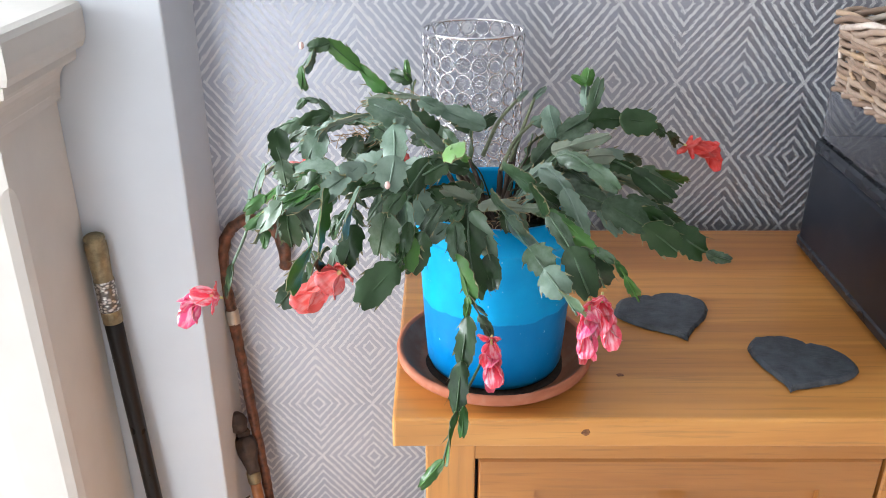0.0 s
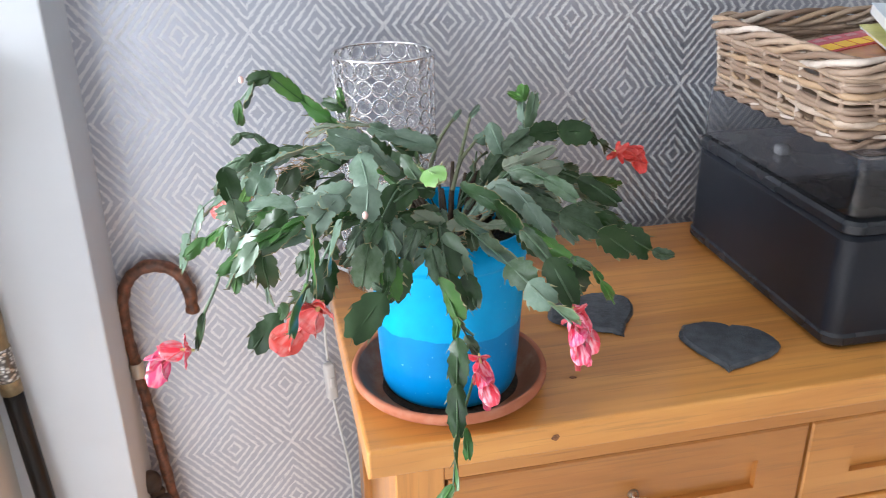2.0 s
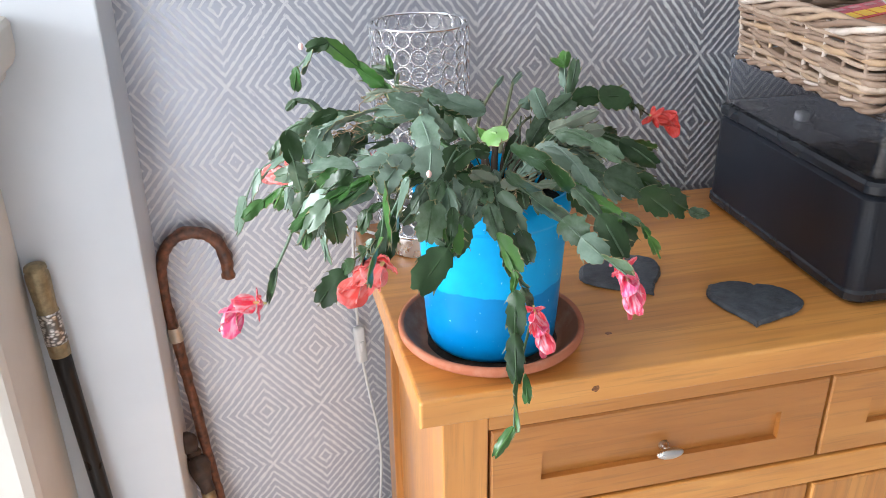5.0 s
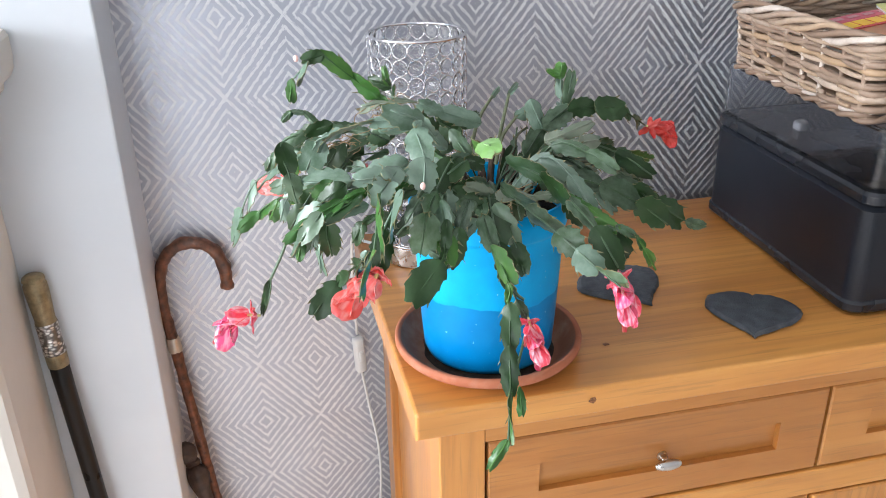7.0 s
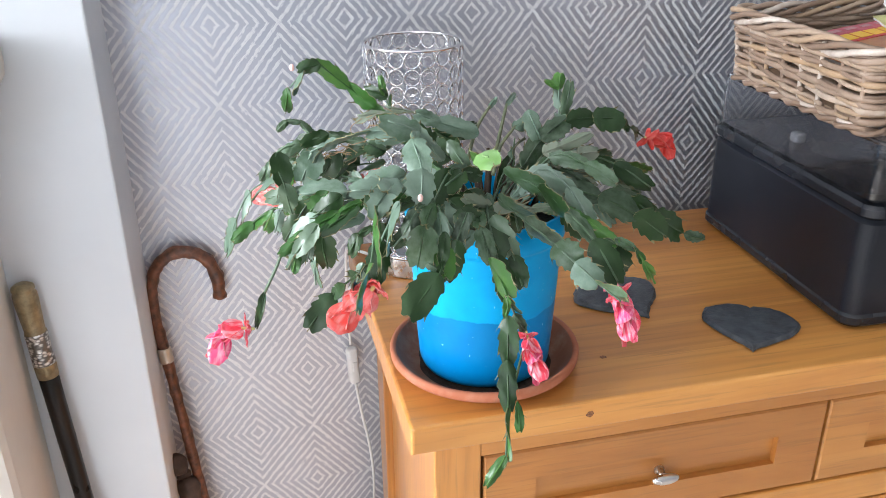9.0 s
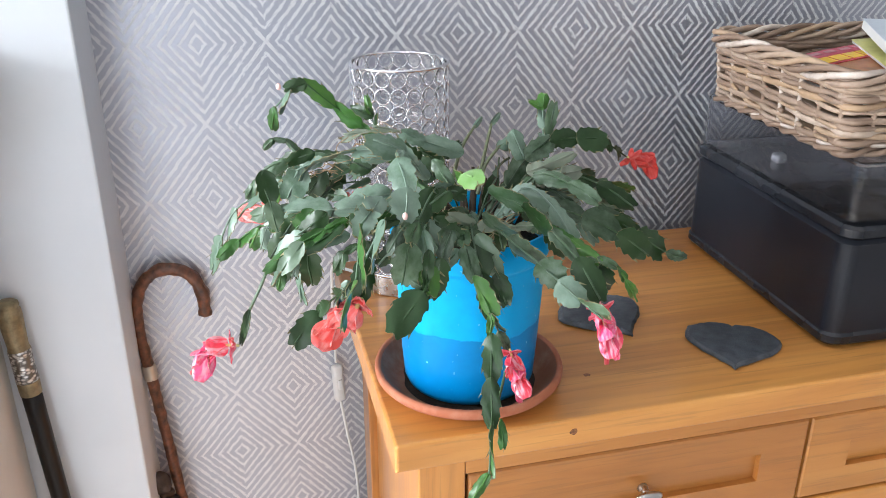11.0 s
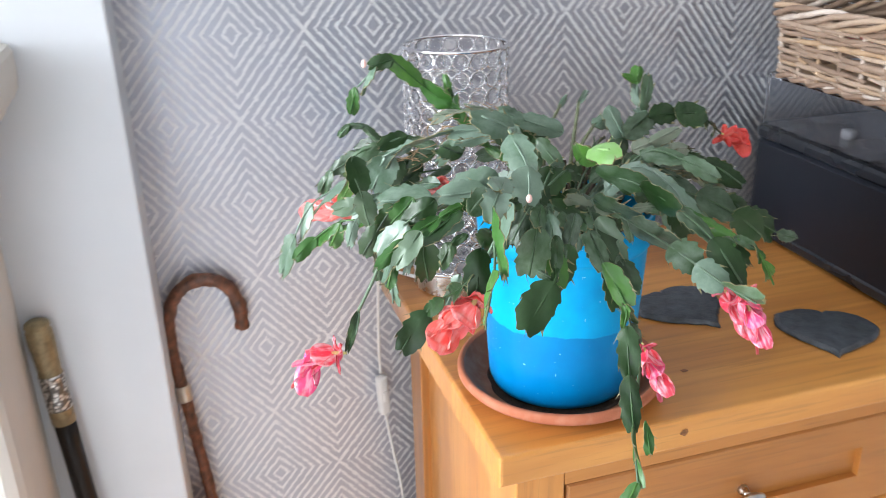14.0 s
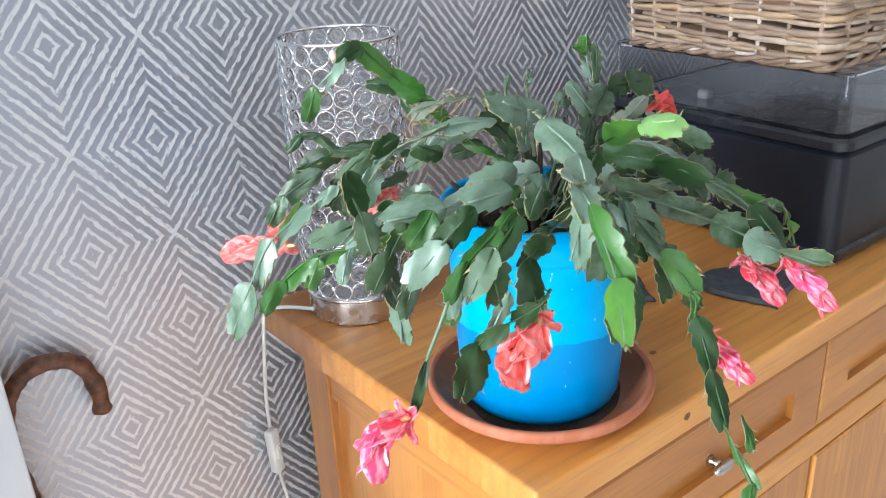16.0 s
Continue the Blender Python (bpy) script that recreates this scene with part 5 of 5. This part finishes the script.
stem(WOODY, (2.4, 2.4,), (0.1143, -0.3901, 1.0259), (0.1285, -0.3692, 1.0576), (0.1397, -0.3531, 1.0811))
stem(PALE, (6.1,), (0.1387, -0.3532, 1.0803), (0.1498, -0.3524, 1.091))
stem(WOODY, (2.4, 3.1,), (0.0864, -0.3902, 1.0321), (0.1026, -0.3654, 1.0593), (0.1237, -0.3446, 1.0775))
stem(PALE, (5.6,), (0.1226, -0.3447, 1.0757), (0.1327, -0.3392, 1.0858))
stem(LEAF, (5.3,), (0.1294, -0.4098, 1.0411), (0.1346, -0.3988, 1.0578))
stem(DRY, (15.8, 13.7,), (0.1476, -0.4499, 1.057), (0.1646, -0.4495, 1.0622), (0.1997, -0.4386, 1.0691))
stem(DRY, (13.5, 16,), (0.1535, -0.4603, 1.0483), (0.1796, -0.4601, 1.0556), (0.2036, -0.4498, 1.0536))
stem(YOUNG, (23,), (0.0600, -0.5180, 1.076), (0.0535, -0.5520, 1.0960))
stem(BRIGHT, (21,), (0.0535, -0.5520, 1.0960), (0.0525, -0.5800, 1.1030))
stem(LEAF, (13.3, 19.1,), (0.0685, -0.505, 1.0595), (0.0499, -0.5173, 1.069), (0.0296, -0.5285, 1.0626))
stem(DARK, (5.2, 11.1,), (0.0735, -0.4101, 1.0363), (0.0747, -0.3906, 1.0589), (0.0699, -0.386, 1.0809))
stem(DARK, (12.4,), (0.0747, -0.3906, 1.0599), (0.0987, -0.3803, 1.0713))
stem(DARK, (8.2,), (0.0746, -0.3905, 1.0559), (0.0528, -0.3907, 1.069))
stem(LEAF, (4.1, 7.2,), (0.0179, -0.3803, 1.0596), (0.0159, -0.3507, 1.0748), (0.0131, -0.3362, 1.0924))
stem(DARK, (12.7,), (0.0141, -0.3362, 1.0934), (-0.0074, -0.3317, 1.1017))
stem(YOUNG, (7.3,), (0.0112, -0.3363, 1.0954), (0.0085, -0.3318, 1.1135))
stem(DRY, (8.3,), (0.0264, -0.4114, 1.0961), (-0.0005, -0.4128, 1.1045))
stem(DRY, (8.3,), (0.0013, -0.4123, 1.0985), (-0.0279, -0.4097, 1.0966))
stem(DRY, (8, 9.5,), (0.0796, -0.4909, 1.02), (0.1166, -0.5104, 1.0259), (0.1366, -0.5202, 1.0284))
stem(LEAF, (15.8, 14.5,), (0.0737, -0.4919, 1.029), (0.0601, -0.5047, 1.0415), (0.0351, -0.5167, 1.0396))
stem(DRY, (13.3,), (0.0759, -0.5131, 1.0309), (0.0484, -0.5271, 1.0484))
stem(LEAF, (11.8,), (0.1015, -0.5004, 1.0205), (0.1044, -0.5096, 1.0032))
stem(LEAF, (9.7,), (0.1155, -0.5001, 1.0195), (0.1192, -0.5093, 0.9962))
stem(LEAF, (10.6, 21,), (0.1255, -0.5102, 1.0259), (0.1386, -0.5302, 1.028), (0.1577, -0.5394, 1.0076))
stem(LEAF, (18.2,), (0.0053, -0.5079, 1.0613), (-0.0147, -0.516, 1.0429))
stem(PALE, (21.8,), (0.0032, -0.486, 1.0601), (-0.0336, -0.4837, 1.0519))
stem(LEAF, (19.8,), (0.0588, -0.4305, 1.0524), (0.0214, -0.442, 1.0869))
stem(LEAF, (14.5, 17.2,), (0.0759, -0.5028, 1.0353), (0.0541, -0.5258, 1.0348), (0.039, -0.5361, 1.0278))
stem(LEAF, (13.1,), (0.1295, -0.4903, 1.0298), (0.1484, -0.5001, 1.0224))
stem(LEAF, (14.7,), (0.0034, -0.5383, 1.0521), (0.0093, -0.5568, 1.0351))
stem(LEAF, (7.7,), (0.0024, -0.5733, 1.0129), (0.0152, -0.5825, 1.0054))
stem(LEAF, (19.2,), (-0.0028, -0.4104, 1.0584), (-0.0192, -0.4012, 1.0661))
stem(PALE, (14.8,), (-0.0015, -0.411, 1.0714), (-0.0218, -0.39, 1.0474))
stem(LEAF, (13.9,), (0.052, -0.5452, 1.023), (0.035, -0.5547, 1.0149))
stem(LEAF, (20.4,), (0.0361, -0.517, 1.0435), (0.057, -0.5352, 1.0273))
stem(LEAF, (16.4,), (-0.0423, -0.5459, 1.0555), (-0.0234, -0.5383, 1.0682))
stem(LEAF, (11.6,), (0.1673, -0.4502, 1.0261), (0.1954, -0.4502, 1.0231))
stem(LEAF, (14.2,), (0.2196, -0.4601, 1.0159), (0.254, -0.4584, 1.0002))
stem(LEAF, (11.4, 19.4, 17.4, 17.9,), (-0.0594, -0.4349, 1.0878), (-0.108, -0.4425, 1.0761), (-0.1039, -0.4493, 1.048), (-0.0987, -0.4527, 1.0175), (-0.0823, -0.4567, 0.9753))
stem(PALE, (5.6,), (-0.0832, -0.4567, 0.9773), (-0.0827, -0.4559, 0.9446))
stem(LEAF, (15.9,), (-0.0927, -0.4186, 1.0273), (-0.12, -0.4076, 1.0199))
stem(YOUNG, (13.8,), (-0.1154, -0.4071, 1.0051), (-0.1258, -0.4061, 0.9856))
stem(LEAF, (18.5,), (-0.0643, -0.4298, 1.0419), (-0.071, -0.4283, 1.0158))
stem(YOUNG, (17,), (-0.0673, -0.4807, 1.0474), (-0.0864, -0.4785, 1.0281))
stem(PALE, (20,), (-0.0801, -0.5098, 1.0367), (-0.1013, -0.4967, 1.0126))
stem(LEAF, (14.8,), (-0.0905, -0.4872, 1.0073), (-0.0997, -0.4857, 0.9841))
stem(LEAF, (15.5,), (-0.0847, -0.5604, 1.0507), (-0.1037, -0.5614, 1.0285))
stem(LEAF, (17.8,), (-0.0592, -0.5135, 1.0564), (-0.0841, -0.5095, 1.0377))
stem(PALE, (19.8,), (-0.0108, -0.496, 1.0517), (-0.0465, -0.4934, 1.0523))
stem(PALE, (17.8, 14.6,), (0.0859, -0.4309, 1.0749), (0.0482, -0.4314, 1.0901), (0.0265, -0.4317, 1.1002))
stem(PALE, (12.7,), (0.0312, -0.4314, 1.0833), (-0.0044, -0.4212, 1.074))
stem(LEAF, (13.5,), (0.0483, -0.463, 1.0808), (0.0612, -0.4838, 1.059))
stem(LEAF, (23.9,), (0.0231, -0.5172, 1.0428), (0.0369, -0.5354, 1.0208))
stem(YOUNG, (23.3,), (0.0133, -0.5569, 1.0341), (0.0162, -0.5822, 1.0034))
stem(PALE, (20.8,), (0.0369, -0.4736, 1.0491), (0.01, -0.4629, 1.0486))
stem(LEAF, (14.4, 12.8,), (-0.0864, -0.3714, 1.0559), (-0.1118, -0.3589, 1.039), (-0.1236, -0.3523, 1.0185))
stem(LEAF, (13.3,), (0.0368, -0.4104, 1.0583), (0.0168, -0.4001, 1.0518))
stem(LEAF, (12.5,), (-0.0298, -0.4298, 1.0397), (-0.0457, -0.4096, 1.0366))
stem(LEAF, (20.9, 16.9,), (0.0722, -0.5344, 1.0318), (0.0858, -0.5499, 0.9983), (0.0893, -0.5676, 0.9769))
flower(13.8, (-0.1433, -0.5548, 0.9598), (-0.1563, -0.5539, 0.961), (-0.1703, -0.5531, 0.9544), (-0.1767, -0.5541, 0.928), petals=PINKS)
flower(13.4, (0.1851, -0.5499, 0.9628), (0.183, -0.5622, 0.9547), (0.1869, -0.5764, 0.9446), (0.1906, -0.581, 0.9305), petals=PINKS)
flower(12.4, (0.1645, -0.5964, 0.982), (0.163, -0.6118, 0.975), (0.1592, -0.6303, 0.9681), (0.1601, -0.6378, 0.9528), petals=PINKS)
flower(12.5, (0.0875, -0.5875, 0.9422), (0.0866, -0.5991, 0.9365), (0.0866, -0.6137, 0.9288), (0.0895, -0.6262, 0.9133), petals=PINKS)
flower(20.6, (-0.0363, -0.5478, 0.9887), (-0.0453, -0.5549, 0.9803), (-0.0613, -0.5544, 0.968), (-0.0785, -0.5653, 0.9532))
flower(13.0, (0.2883, -0.3803, 1.0408), (0.3027, -0.3739, 1.0352), (0.3184, -0.3681, 1.0305), (0.3286, -0.3656, 1.0147), petals=SCARLETS)
flower(16.6, (-0.0972, -0.3369, 0.9893), (-0.1064, -0.3108, 0.9834), (-0.1175, -0.2976, 0.982), (-0.1256, -0.2745, 0.9727))
flower(15.0, (-0.0239, -0.3386, 1.0056), (-0.014, -0.3336, 0.9978), (-0.002, -0.3288, 1), (0.007, -0.324, 1.0042))
flower(12.5, (-0.0869, -0.3277, 1.0043), (-0.0919, -0.3227, 1.0055), (-0.098, -0.3174, 1.0008), (-0.1032, -0.3171, 0.994))

# pink buds and the fibrous old wood in the middle
BUD = plain("pale_pink_bud", (0.85, 0.55, 0.50), 0.45, wear=0.05)
for at in ((0.0017, -0.556, 1.0641), (-0.0854, -0.4027, 1.1443)):
    bm = bmesh.new()
    bmesh.ops.create_uvsphere(bm, u_segments=12, v_segments=8, radius=1.0, matrix=Matrix.Translation(at) @ Matrix.Diagonal((0.0024, 0.0024, 0.0034, 1)))
    part("bud", bm, BUD, cactus, "tiny pale pink bud")
twig_rng = random.Random(21)
for k in range(24):
    a, r = twig_rng.uniform(0, 2 * math.pi), twig_rng.uniform(0.008, 0.045)
    foot = Vector((PCX + r * math.cos(a), PCY + r * math.sin(a), 0.968))
    top = foot + Vector((0.030 * math.cos(a), 0.030 * math.sin(a), twig_rng.uniform(0.03, 0.065)))
    part("stem", tube(smooth_path([foot, foot.lerp(top, 0.5) + Vector((0, 0, 0.006)), top], 4), lambda q: 0.0034 - 0.0016 * q, 6, rough=0.3), BARK, cactus, "thin old woody stem")
# arching chains that fill the right-hand side of the crown
fill_rng = random.Random(33)
for k in range(11):
    a = radians(-62 + 92 * ((k * 0.618034) % 1.0))
    out = Vector((math.cos(a), math.sin(a), 0))
    reach, rise, droop = fill_rng.uniform(0.075, 0.150), fill_rng.uniform(0.030, 0.075), fill_rng.uniform(0.0, 0.045)
    foot = Vector((PCX, PCY, 0.990)) + 0.022 * out
    mid = foot + out * reach * 0.42 + Vector((0, 0, rise))
    far = foot + out * reach * 0.74 + Vector((0, 0, rise * 1.05 - 0.3 * droop))
    end = foot + out * reach + Vector((0, 0, rise - droop))
    stem((PALE, DRY, LEAF, PALE, LEAF, PALE)[k % 6], (fill_rng.uniform(9, 15), fill_rng.uniform(13, 19), fill_rng.uniform(13, 19)), foot, mid, far, end)
# short joints crowded over the middle of the pot
for k in range(4):
    a, r = 2 * math.pi * (k * 0.381966 % 1.0), 0.012 + 0.038 * (k / 4)
    foot = Vector((PCX + r * math.cos(a), PCY + r * math.sin(a), 0.985 + 0.012 * twig_rng.random()))
    rise = twig_rng.uniform(0.004, 0.030)
    tip = foot + Vector((0.034 * math.cos(a), 0.034 * math.sin(a), rise))
    stem(LEAF if k % 5 else DRY, (twig_rng.uniform(13, 20),), foot, tip)
AERIAL = plain("aerial_root", (0.34, 0.22, 0.12), 0.8, wear=0.3, scale=200)
for k in range(72):
    c = Vector(((0.0993, -0.4796, 1.0055), (-0.0039, -0.412, 1.0885), (-0.0396, -0.3704, 1.0504))[k % 3])
    a = c + Vector((twig_rng.uniform(-0.022, 0.022), twig_rng.uniform(-0.02, 0.02), twig_rng.uniform(-0.012, 0.014)))
    b = a + Vector((twig_rng.uniform(-0.02, 0.02), twig_rng.uniform(-0.015, 0.015), twig_rng.uniform(-0.016, 0.008)))
    part("aerial_root", tube(smooth_path([a, a.lerp(b, 0.5) + Vector((twig_rng.uniform(-0.006, 0.006), 0, twig_rng.uniform(-0.004, 0.006))), b], 4), 0.00040, 4), AERIAL, cactus)
